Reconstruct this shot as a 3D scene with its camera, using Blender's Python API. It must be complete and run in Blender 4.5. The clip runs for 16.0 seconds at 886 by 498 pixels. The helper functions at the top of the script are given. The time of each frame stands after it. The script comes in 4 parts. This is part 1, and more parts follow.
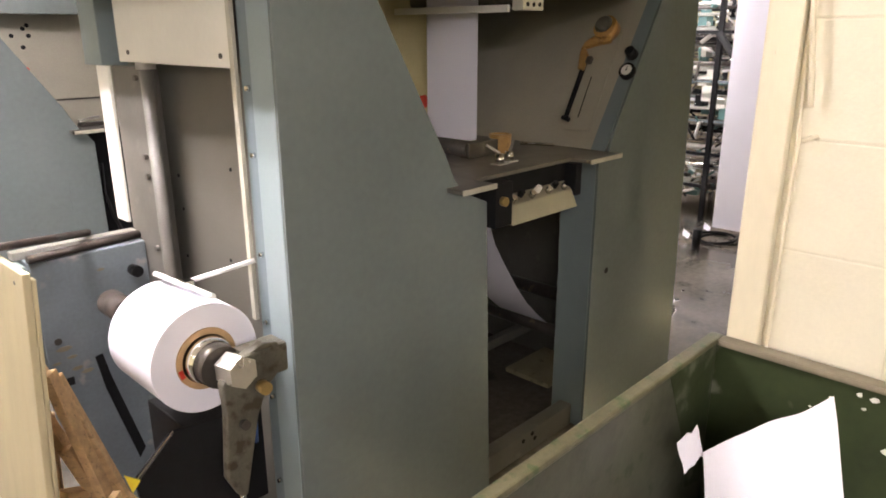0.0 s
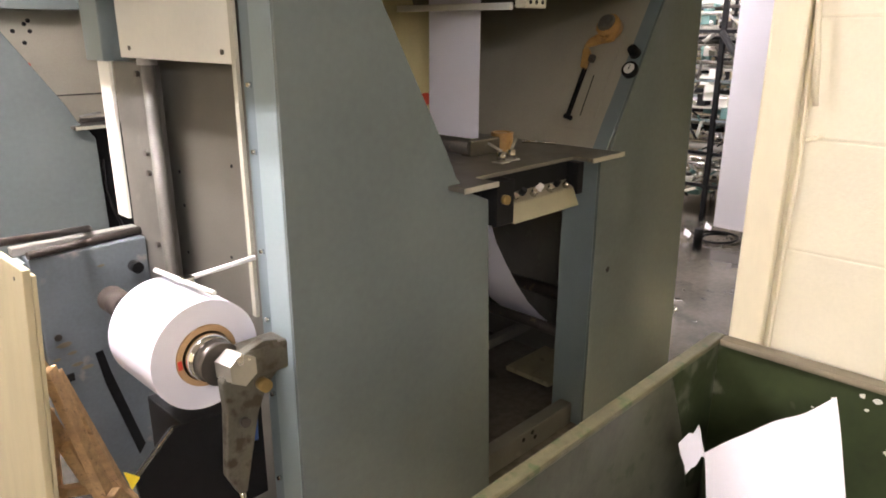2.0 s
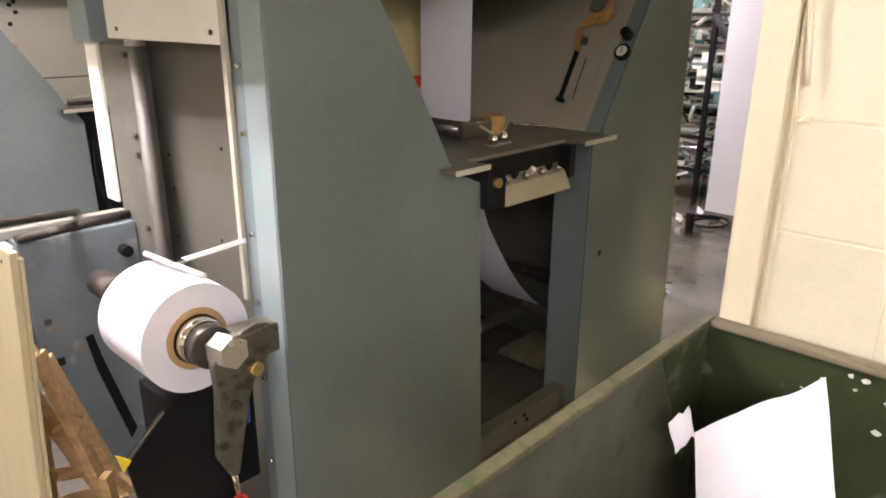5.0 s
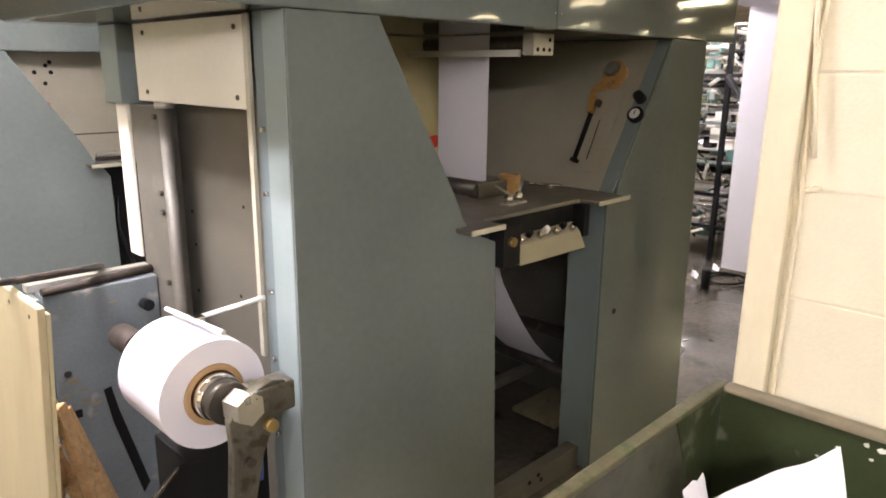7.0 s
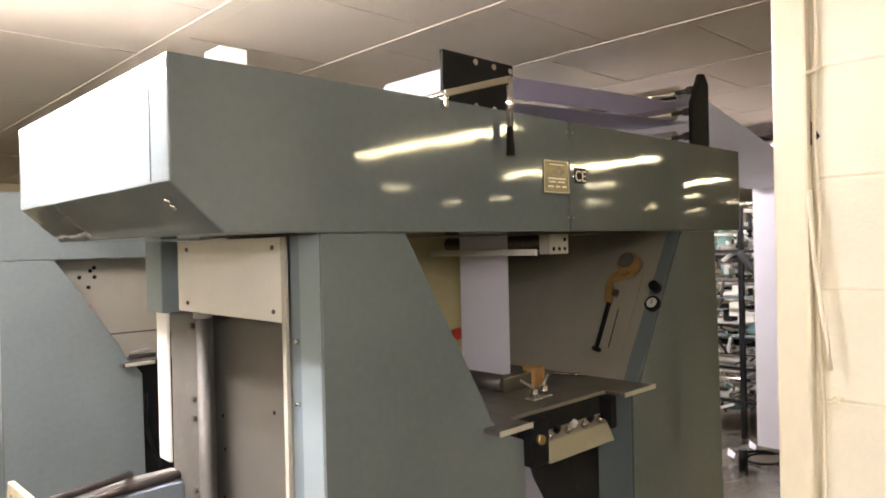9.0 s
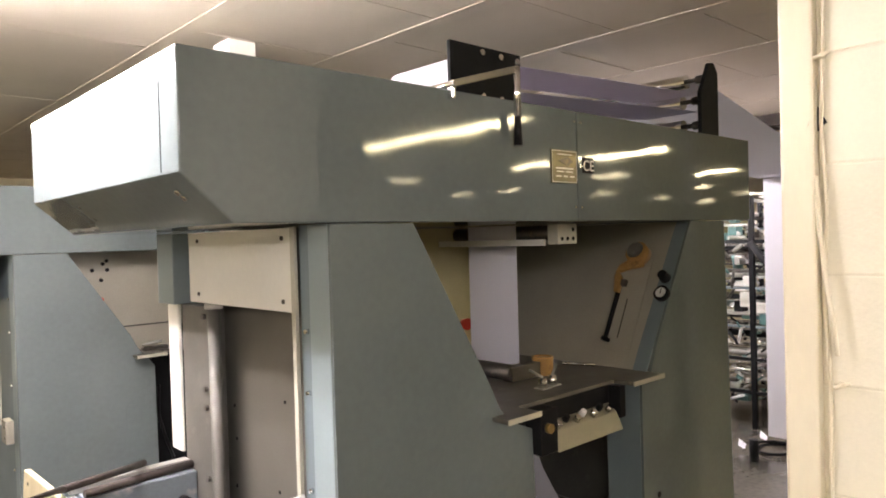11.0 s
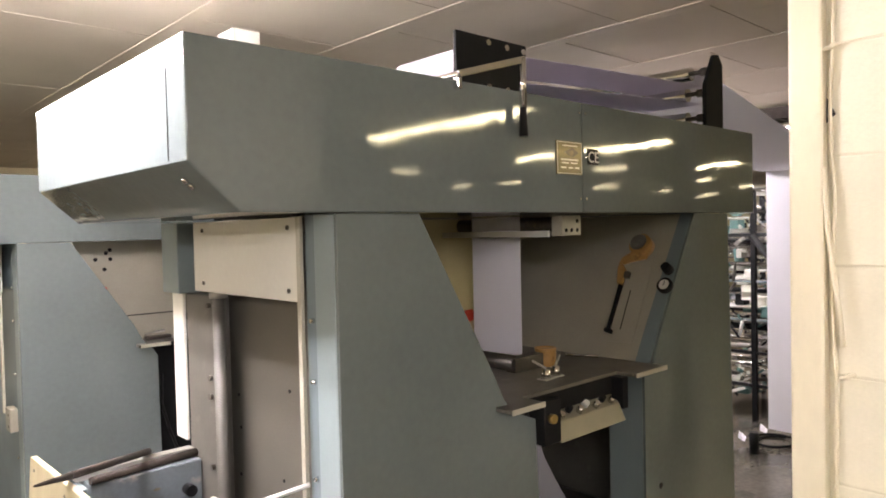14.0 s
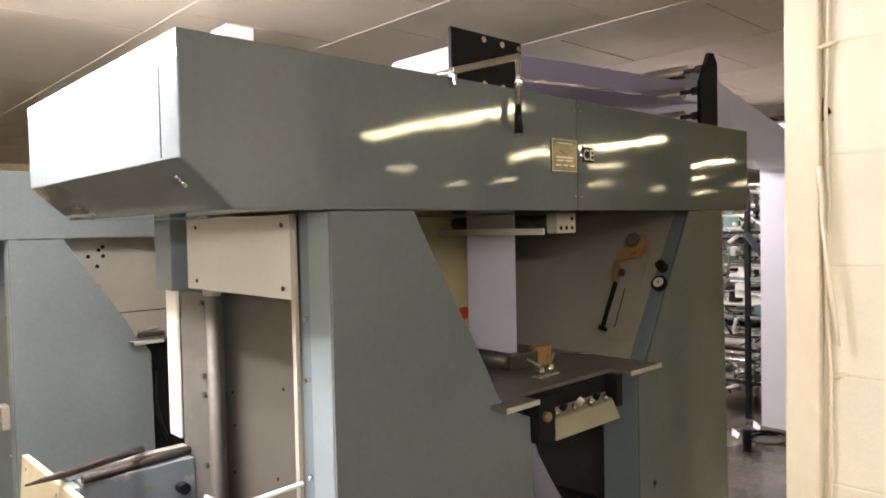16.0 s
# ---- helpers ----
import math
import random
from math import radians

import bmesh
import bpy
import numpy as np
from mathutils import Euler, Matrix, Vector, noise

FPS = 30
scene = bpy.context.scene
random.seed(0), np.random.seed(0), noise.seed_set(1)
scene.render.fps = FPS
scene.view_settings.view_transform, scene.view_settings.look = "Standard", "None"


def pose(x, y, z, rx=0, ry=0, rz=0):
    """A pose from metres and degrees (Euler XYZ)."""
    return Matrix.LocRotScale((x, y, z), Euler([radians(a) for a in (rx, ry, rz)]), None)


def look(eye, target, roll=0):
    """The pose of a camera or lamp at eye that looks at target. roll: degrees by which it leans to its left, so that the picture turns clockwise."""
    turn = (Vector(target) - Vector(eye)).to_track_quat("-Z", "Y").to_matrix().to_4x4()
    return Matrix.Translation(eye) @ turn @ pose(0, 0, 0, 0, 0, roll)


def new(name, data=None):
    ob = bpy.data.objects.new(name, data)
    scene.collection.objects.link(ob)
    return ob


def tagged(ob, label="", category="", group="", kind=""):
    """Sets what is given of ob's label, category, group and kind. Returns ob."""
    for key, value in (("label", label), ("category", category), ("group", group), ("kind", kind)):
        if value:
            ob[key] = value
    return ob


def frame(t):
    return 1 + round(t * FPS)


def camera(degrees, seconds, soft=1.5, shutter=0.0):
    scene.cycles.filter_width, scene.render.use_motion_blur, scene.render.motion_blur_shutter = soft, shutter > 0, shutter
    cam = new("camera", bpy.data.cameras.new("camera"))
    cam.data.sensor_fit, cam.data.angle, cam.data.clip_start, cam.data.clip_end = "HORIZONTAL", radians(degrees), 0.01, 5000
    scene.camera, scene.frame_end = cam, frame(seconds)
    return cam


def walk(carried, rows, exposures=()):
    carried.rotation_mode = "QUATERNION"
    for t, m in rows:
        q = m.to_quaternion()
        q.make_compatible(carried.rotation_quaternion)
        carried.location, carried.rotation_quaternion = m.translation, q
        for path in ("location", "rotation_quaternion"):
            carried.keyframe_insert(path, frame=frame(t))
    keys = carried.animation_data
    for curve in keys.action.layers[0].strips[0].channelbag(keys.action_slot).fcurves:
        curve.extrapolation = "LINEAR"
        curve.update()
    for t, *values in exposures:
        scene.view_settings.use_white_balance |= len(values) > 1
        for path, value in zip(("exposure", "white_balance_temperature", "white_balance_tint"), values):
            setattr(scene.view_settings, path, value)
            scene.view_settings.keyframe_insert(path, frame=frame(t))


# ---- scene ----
cam = camera(64.9, 16.0, soft=1.8)
PATH = [
    (0, (-0.556, -1.456, 1.694), (0.821, -0.131, 1.101), -0.1),
    (0.5, (-0.557, -1.456, 1.696), (0.835, -0.137, 1.127), 0.0),
    (1, (-0.55, -1.456, 1.696), (0.833, -0.127, 1.128), -0.1),
    (1.5, (-0.55, -1.454, 1.696), (0.834, -0.123, 1.137), -0.5),
    (2, (-0.553, -1.451, 1.692), (0.821, -0.126, 1.094), 0.2),
    (2.5, (-0.547, -1.449, 1.69), (0.833, -0.14, 1.074), 0.1),
    (3, (-0.539, -1.446, 1.689), (0.832, -0.131, 1.063), -0.1),
    (3.5, (-0.544, -1.446, 1.685), (0.836, -0.14, 1.059), 0.3),
    (3.7, (-0.542, -1.443, 1.682), (0.839, -0.146, 1.040), 0.5),
    (5.8, (-0.555, -1.462, 1.685), (0.815, -0.152, 1.05), -0.1),
    (6, (-0.556, -1.464, 1.685), (0.805, -0.144, 1.048), -0.2),
    (6.5, (-0.557, -1.464, 1.69), (0.784, -0.117, 1.066), -0.2),
    (7, (-0.567, -1.467, 1.714), (0.811, -0.106, 1.217), 0.6),
    (7.2, (-0.574, -1.472, 1.729), (0.839, -0.134, 1.308), 0.6),
    (7.5, (-0.585, -1.479, 1.751), (0.835, -0.111, 1.418), 1.2),
    (8, (-0.603, -1.485, 1.791), (0.822, -0.089, 1.648), -0.3),
    (8.5, (-0.613, -1.494, 1.812), (0.828, -0.108, 1.788), -0.0),
    (9, (-0.617, -1.499, 1.815), (0.765, -0.054, 1.803), -1.3),
    (9.5, (-0.618, -1.493, 1.811), (0.748, -0.033, 1.784), -1.0),
    (9.7, (-0.613, -1.498, 1.803), (0.734, -0.019, 1.78), -1.5),
    (12, (-0.629, -1.511, 1.807), (0.742, -0.055, 1.77), -1.7),
    (12.5, (-0.631, -1.508, 1.805), (0.733, -0.046, 1.769), -1.5),
    (13, (-0.628, -1.504, 1.803), (0.743, -0.049, 1.754), -1.5),
    (13.5, (-0.626, -1.505, 1.803), (0.736, -0.041, 1.755), -1.8),
    (14, (-0.633, -1.502, 1.801), (0.727, -0.036, 1.747), -1.3),
    (14.5, (-0.632, -1.499, 1.8), (0.721, -0.027, 1.727), -1.4),
    (15, (-0.627, -1.49, 1.799), (0.749, -0.041, 1.716), -1.3),
    (15.5, (-0.626, -1.497, 1.801), (0.742, -0.039, 1.729), -1.3),
    (16, (-0.629, -1.497, 1.803), (0.742, -0.042, 1.74), -1.2),
]
walk(cam, [(t, look(eye, target, roll)) for t, eye, target, roll in PATH],
     exposures=[(0, 0.42), (6.5, 0.42), (7.5, 0.5), (8.6, 0.42), (9.5, 0.28), (16, 0.26)])

# ---------------------------------------------------------------- world, light
world = bpy.data.worlds.new("world")
world.use_nodes = True
world.node_tree.nodes["Background"].inputs[0].default_value = (0.9, 0.95, 1.0, 1)
world.node_tree.nodes["Background"].inputs[1].default_value = 0.05
scene.world = world
TUBE = 200.0


# ---------------------------------------------------------------- materials
def material(name, colour, rough=0.5, metal=0.0, vary=0.12, scale=6.0, fine=60.0, bump=0.05, coat=0.0, stain=None, stain_at=0.62, emit=0.0, stretch=(1, 1, 1), smudge=0.04, wave=0.0):
    m = bpy.data.materials.new(name)
    m.use_nodes = True
    nt = m.node_tree
    b = nt.nodes["Principled BSDF"]
    b.inputs["Metallic"].default_value = metal
    b.inputs["Coat Weight"].default_value = coat
    b.inputs["Coat Roughness"].default_value = 0.12
    co = nt.nodes.new("ShaderNodeTexCoord")
    mp = nt.nodes.new("ShaderNodeMapping")
    mp.inputs["Scale"].default_value = stretch
    nt.links.new(co.outputs["Object"], mp.inputs[0])

    def tex(s, detail=4):
        n = nt.nodes.new("ShaderNodeTexNoise")
        n.inputs["Scale"].default_value = s
        n.inputs["Detail"].default_value = detail
        nt.links.new(mp.outputs[0], n.inputs["Vector"])
        return n.outputs["Fac"]

    def ramp(fac, a, b_, lo, hi):
        n = nt.nodes.new("ShaderNodeMapRange")
        n.inputs["From Min"].default_value, n.inputs["From Max"].default_value = a, b_
        n.inputs["To Min"].default_value, n.inputs["To Max"].default_value = lo, hi
        nt.links.new(fac, n.inputs["Value"])
        return n.outputs["Result"]

    big, small = tex(scale), tex(fine, 6)
    hsv = nt.nodes.new("ShaderNodeHueSaturation")
    hsv.inputs["Color"].default_value = (*colour, 1)
    add = nt.nodes.new("ShaderNodeMath")
    nt.links.new(ramp(big, 0.3, 0.7, 1 - vary, 1 + vary), add.inputs[0])
    nt.links.new(ramp(small, 0.3, 0.7, -vary * 0.4, vary * 0.4), add.inputs[1])
    nt.links.new(add.outputs[0], hsv.inputs["Value"])
    out = hsv.outputs["Color"]
    if stain:
        mix = nt.nodes.new("ShaderNodeMix")
        mix.data_type = "RGBA"
        mix.inputs["B"].default_value = (*stain, 1)
        nt.links.new(out, mix.inputs["A"])
        nt.links.new(ramp(tex(scale * 2.3, 8), stain_at, stain_at + 0.1, 0, 0.85), mix.inputs["Factor"])
        out = mix.outputs["Result"]
    nt.links.new(out, b.inputs["Base Color"])
    nt.links.new(ramp(tex(scale * 1.7), 0.3, 0.7, max(0.02, rough - 0.02), min(1, rough + smudge)), b.inputs["Roughness"])
    if bump:
        bp = nt.nodes.new("ShaderNodeBump")
        bp.inputs["Strength"].default_value = bump
        bp.inputs["Distance"].default_value = 0.004
        nt.links.new(small, bp.inputs["Height"])
        nt.links.new(bp.outputs[0], b.inputs["Normal"])
    if wave:
        bp = nt.nodes.new("ShaderNodeBump")
        bp.inputs["Strength"].default_value = wave
        bp.inputs["Distance"].default_value = 0.01
        nt.links.new(tex(5.5, 1.5), bp.inputs["Height"])
        nt.links.new(bp.outputs[0], b.inputs["Normal"])
    if emit:
        b.inputs["Emission Color"].default_value = (*colour, 1)
        b.inputs["Emission Strength"].default_value = emit
    return m


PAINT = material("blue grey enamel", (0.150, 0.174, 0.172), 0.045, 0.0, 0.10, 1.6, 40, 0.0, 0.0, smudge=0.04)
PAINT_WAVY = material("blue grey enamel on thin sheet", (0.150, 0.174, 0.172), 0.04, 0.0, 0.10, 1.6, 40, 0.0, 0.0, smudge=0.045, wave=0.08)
# Press paint made paler: glare on side-facing sheets is put into the colour.
PAINT_LIGHTENED = material("blue grey paint lightened for glare", (0.26, 0.315, 0.325), 0.3, 0.0, 0.05, 4, 90, 0.02, 0.2)
PAINT_DULL = material("dull blue grey paint", (0.165, 0.208, 0.225), 0.36, 0.0, 0.05, 4, 90, 0.02, 0.2, (0.17, 0.20, 0.21), 0.72)
PAINT_WORN = material("chipped blue grey paint", (0.16, 0.185, 0.205), 0.5, 0.0, 0.15, 5, 80, 0.12, 0.0, (0.36, 0.33, 0.30), 0.63)
CREAM = material("cream metal sheet", (0.84, 0.82, 0.75), 0.4, 0.0, 0.04, 3, 60, 0.02, 0.1)
STEEL = material("ground steel plate", (0.40, 0.385, 0.35), 0.42, 0.55, 0.10, 3, 70, 0.05, 0.0, (0.22, 0.20, 0.17), 0.68)
PLATE_GREY = material("grey brown machine plate", (0.135, 0.125, 0.104), 0.45, 0.15, 0.10, 3, 120, 0.06, 0.0, (0.22, 0.20, 0.17), 0.70)
DARK_STEEL = material("dark oily steel", (0.10, 0.09, 0.08), 0.35, 0.7, 0.2, 9, 90, 0.1, 0.0, (0.25, 0.19, 0.12), 0.62)
CHROME = material("polished chrome", (0.78, 0.77, 0.75), 0.10, 1.0, 0.05, 6, 90, 0.01)
GREASY = material("greasy cast bracket", (0.15, 0.14, 0.115), 0.38, 0.6, 0.25, 9, 140, 0.15, 0.0, (0.07, 0.055, 0.035), 0.54)
BLACK = material("black paint", (0.009, 0.009, 0.010), 0.6, 0.0, 0.2, 8, 80, 0.05)
RUBBER = material("black rubber grip", (0.015, 0.014, 0.014), 0.35, 0.0, 0.1, 8, 80, 0.02)
PAPER = material("white paper", (0.86, 0.84, 0.92), 0.75, 0.0, 0.02, 2, 200, 0.02)
PAPER_EDGE = material("wound paper edge", (0.80, 0.78, 0.87), 0.8, 0.0, 0.03, 4, 300, 0.08)
CARD = material("brown card core", (0.42, 0.27, 0.14), 0.8, 0.0, 0.12, 12, 150, 0.1)
BRASS = material("dull brass", (0.55, 0.40, 0.17), 0.35, 0.9, 0.15, 20, 90, 0.05)
ORANGE = material("amber plastic", (0.38, 0.215, 0.07), 0.4, 0.0, 0.12, 14, 80, 0.05, 0.1, (0.25, 0.14, 0.05), 0.6)
YELLOW = material("safety yellow paint", (0.75, 0.58, 0.04), 0.5, 0.0, 0.1, 20, 90, 0.03)
RED = material("red plastic", (0.55, 0.04, 0.02), 0.35, 0.0, 0.05, 20, 80, 0.02)
BLUE = material("blue plastic", (0.03, 0.10, 0.35), 0.4, 0.0, 0.05, 20, 80, 0.02)
GREEN = material("dark green bin paint", (0.029, 0.040, 0.0135), 0.5, 0.1, 0.25, 6, 60, 0.15, 0.0, (0.15, 0.15, 0.11), 0.60)
SCUFFED = material("green paint scuffed to grey", (0.078, 0.079, 0.055), 0.5, 0.15, 0.25, 7, 50, 0.15, 0.0, (0.03, 0.05, 0.018), 0.60)
RIM_PALE = material("rim worn to pale metal", (0.23, 0.20, 0.145), 0.5, 0.2, 0.12, 12, 90, 0.1, 0.0, (0.22, 0.19, 0.13), 0.62)
RIM = material("worn bin rim", (0.14, 0.13, 0.075), 0.45, 0.4, 0.2, 14, 90, 0.15, 0.0, (0.06, 0.10, 0.04), 0.55)
BOARD = material("cream varnished board", (0.50, 0.435, 0.28), 0.5, 0.0, 0.07, 4, 60, 0.04, 0.1, (0.45, 0.36, 0.18), 0.70, stretch=(4, 4, 0.6))
WOOD = material("raw pallet wood", (0.54, 0.35, 0.17), 0.75, 0.0, 0.2, 7, 50, 0.2, 0.0, (0.22, 0.14, 0.07), 0.6, stretch=(1, 6, 6))
BLOCK = material("cream painted block", (0.80, 0.745, 0.59), 0.5, 0.0, 0.05, 5, 140, 0.22, 0.05, (0.66, 0.58, 0.40), 0.74)
MORTAR = material("cream painted joint", (0.76, 0.70, 0.545), 0.7, 0.0, 0.06, 8, 90, 0.2)
JAMB = material("chipped cream paint on timber", (0.76, 0.69, 0.52), 0.5, 0.0, 0.06, 4, 80, 0.12, 0.05, (0.52, 0.40, 0.24), 0.70, stretch=(1, 1, 0.35))
CONCRETE = material("stained concrete floor", (0.125, 0.112, 0.095), 0.2, 0.0, 0.40, 1.6, 30, 0.08, 0.15, (0.06, 0.055, 0.05), 0.56)
CEIL = material("off white ceiling board", (0.56, 0.49, 0.385), 0.85, 0.0, 0.05, 2.0, 120, 0.05, 0.0, (0.50, 0.45, 0.37), 0.68)
BATTEN = material("painted ceiling batten", (0.56, 0.49, 0.385), 0.7, 0.0, 0.05, 4, 80, 0.05)
WALL = material("cream hall wall", (0.74, 0.66, 0.44), 0.7, 0.0, 0.06, 2, 60, 0.05)
TUBE_GLOW = material("fluorescent tube", (1.0, 0.90, 0.90), 0.5, 0, 0, emit=TUBE, bump=0)
TUBE_NEW = material("new fluorescent tube", (1.0, 0.92, 0.95), 0.5, 0, 0, emit=TUBE * 1.7, bump=0)
TUBE_DIM = material("yellowed fluorescent tube", (1.0, 0.85, 0.52), 0.5, 0, 0, emit=TUBE * 0.25, bump=0)
TUBE_FAR = material("dim far fluorescent tube", (1.0, 0.85, 0.55), 0.5, 0, 0, emit=TUBE * 0.095, bump=0)
TUBE_LEFT = material("fluorescent tube in the aisle", (1.0, 0.91, 0.90), 0.5, 0, 0, emit=TUBE * 0.08, bump=0)
TUBE_SIDE = material("fluorescent tube in the side aisle", (1.0, 0.92, 0.92), 0.5, 0, 0, emit=TUBE * 0.98, bump=0)
TUBE_OLD = material("aged fluorescent tube", (1.0, 0.90, 0.80), 0.5, 0, 0, emit=TUBE * 0.3, bump=0)
WHITE = material("white enamel", (0.80, 0.79, 0.76), 0.4, 0.0, 0.03, 6, 60, 0.02)
DIAL = material("dial face", (0.82, 0.82, 0.80), 0.3, 0.0, 0.01, 6, 60, 0.0)
BAY = material("dull grey bay plate", (0.38, 0.355, 0.29), 0.3, 0.15, 0.09, 3, 120, 0.03, 0.3, (0.27, 0.25, 0.21), 0.72)
TABLE = material("worn table steel", (0.17, 0.155, 0.135), 0.35, 0.4, 0.15, 8, 100, 0.06, 0.0, (0.33, 0.29, 0.22), 0.66)
BOXGREY = material("grey control panel", (0.19, 0.175, 0.13), 0.4, 0.15, 0.06, 9, 100, 0.03)
POST = material("dull grey metal", (0.115, 0.108, 0.094), 0.5, 0.0, 0.14, 6, 90, 0.06, 0.0, (0.16, 0.15, 0.13), 0.62)
NUT = material("bright nut steel", (0.66, 0.63, 0.56), 0.28, 0.85, 0.08, 12, 90, 0.04)
EDGE = material("dull pale angle", (0.48, 0.46, 0.38), 0.5, 0.1, 0.1, 9, 90, 0.05)
BAR = material("dull brown bar steel", (0.055, 0.045, 0.04), 0.55, 0.2, 0.25, 14, 90, 0.1, 0.0, (0.14, 0.11, 0.09), 0.64)
YELLOWED = material("yellowed cream panel", (0.50, 0.44, 0.24), 0.5, 0.0, 0.08, 5, 80, 0.03)
TRAY = material("stained cream tray", (0.27, 0.24, 0.15), 0.5, 0.1, 0.15, 9, 80, 0.06, 0.0, (0.12, 0.10, 0.06), 0.6)
PLAQUE = material("etched brass plaque", (0.20, 0.17, 0.10), 0.35, 0.6, 0.1, 14, 90, 0.05)
TEAL = material("teal machine paint", (0.10, 0.20, 0.19), 0.4, 0.0, 0.15, 7, 70, 0.08)
LILAC = material("lilac tinted web", (0.86, 0.83, 0.92), 0.7, 0.0, 0.03, 2, 200, 0.02)


def let_light_through(m, colour, share):
    """Thin paper: a share of the light passes to its other side."""
    nt = m.node_tree
    b, out = nt.nodes["Principled BSDF"], nt.nodes["Material Output"]
    t, mix = nt.nodes.new("ShaderNodeBsdfTranslucent"), nt.nodes.new("ShaderNodeMixShader")
    t.inputs["Color"].default_value = (*colour, 1)
    mix.inputs[0].default_value = share
    nt.links.new(b.outputs[0], mix.inputs[1])
    nt.links.new(t.outputs[0], mix.inputs[2])
    nt.links.new(mix.outputs[0], out.inputs["Surface"])


let_light_through(LILAC, (0.86, 0.82, 0.94), 0.4)
for m in (BLACK, BAR, RUBBER):
    m.node_tree.nodes["Principled BSDF"].inputs["Specular IOR Level"].default_value = 0.15



# ---------------------------------------------------------------- mesh helpers
def mesh_box(bm, x0, x1, y0, y1, z0, z1, bevel=0.0, m=None):
    r = bmesh.ops.create_cube(bm, size=1.0)
    vs = r["verts"]
    bmesh.ops.scale(bm, vec=(x1 - x0, y1 - y0, z1 - z0), verts=vs)
    bmesh.ops.translate(bm, vec=((x0 + x1) / 2, (y0 + y1) / 2, (z0 + z1) / 2), verts=vs)
    if m is not None:
        bmesh.ops.transform(bm, matrix=m, verts=vs)
    if bevel:
        es = {e for v in vs for e in v.link_edges}
        bmesh.ops.bevel(bm, geom=list(es), offset=bevel, segments=2, affect="EDGES", profile=0.6)
    return bm


def mesh_tube(bm, a, b, r, r2=None, n=20, caps=True):
    a, b = Vector(a), Vector(b)
    m = Matrix.Translation((a + b) / 2) @ (b - a).to_track_quat("Z", "Y").to_matrix().to_4x4()
    res = bmesh.ops.create_cone(bm, cap_ends=caps, segments=n, radius1=r, radius2=r if r2 is None else r2, depth=(b - a).length, matrix=m)
    if n > 8:
        for f in {f for v in res["verts"] for f in v.link_faces}:
            if len(f.verts) == 4:
                f.smooth = True
    return bm


def mesh_path(bm, pts, r, n=8):
    """A round cable through the points, in one piece."""
    pts = [Vector(p) for p in pts]
    rings = []
    for i, p in enumerate(pts):
        d = (pts[min(i + 1, len(pts) - 1)] - pts[max(i - 1, 0)]).normalized()
        q = d.to_track_quat("Z", "Y").to_matrix()
        rings.append([bm.verts.new(p + q @ Vector((r * math.cos(2 * math.pi * k / n), r * math.sin(2 * math.pi * k / n), 0))) for k in range(n)])
    for a, b in zip(rings, rings[1:]):
        near = min(range(n), key=lambda o: sum((a[k].co - b[(k + o) % n].co).length for k in range(n)))
        for k in range(n):
            f = bm.faces.new((a[k], a[(k + 1) % n], b[(k + 1 + near) % n], b[(k + near) % n]))
            f.smooth = True
    bm.faces.new(rings[0])
    bm.faces.new(rings[-1][::-1])
    bmesh.ops.recalc_face_normals(bm, faces=bm.faces)
    return bm


def mesh_ring(bm, c, axis, r_in, r_out, depth, n=40):
    """A hollow cylinder about axis ('x', 'y' or 'z') that starts at c and runs depth along it."""
    turn = {"x": Matrix.Rotation(radians(90), 4, "Y"), "y": Matrix.Rotation(radians(-90), 4, "X"), "z": Matrix.Identity(4)}[axis]
    m = Matrix.Translation(c) @ turn
    rows = []
    for r, z in ((r_in, 0), (r_out, 0), (r_out, depth), (r_in, depth)):
        rows.append([bm.verts.new(m @ Vector((r * math.cos(2 * math.pi * i / n), r * math.sin(2 * math.pi * i / n), z))) for i in range(n)])
    for k in range(4):
        for i in range(n):
            f = bm.faces.new((rows[k][i], rows[k][(i + 1) % n], rows[(k + 1) % 4][(i + 1) % n], rows[(k + 1) % 4][i]))
            f.smooth = k in (1, 3)
    for k in range(4):
        for i in range(n):
            e = bm.edges.get((rows[k][i], rows[k][(i + 1) % n]))
            e.smooth = False
    bmesh.ops.recalc_face_normals(bm, faces=bm.faces)
    return bm


def mesh_prism(bm, outline, axis, lo, hi, bevel=0.0):
    """An outline in the two other axes (in x, y, z order), pushed from lo to hi along axis."""
    def put(p, d):
        return {"x": (d, p[0], p[1]), "y": (p[0], d, p[1]), "z": (p[0], p[1], d)}[axis]
    a = [bm.verts.new(put(p, lo)) for p in outline]
    b = [bm.verts.new(put(p, hi)) for p in outline]
    n = len(a)
    faces = [bm.faces.new(a), bm.faces.new(b[::-1])]
    for i in range(n):
        faces.append(bm.faces.new((a[i], b[i], b[(i + 1) % n], a[(i + 1) % n])))
    bmesh.ops.recalc_face_normals(bm, faces=faces)
    if bevel:
        es = {e for v in a + b for e in v.link_edges}
        bmesh.ops.bevel(bm, geom=list(es), offset=bevel, segments=2, affect="EDGES", profile=0.6)
    return bm


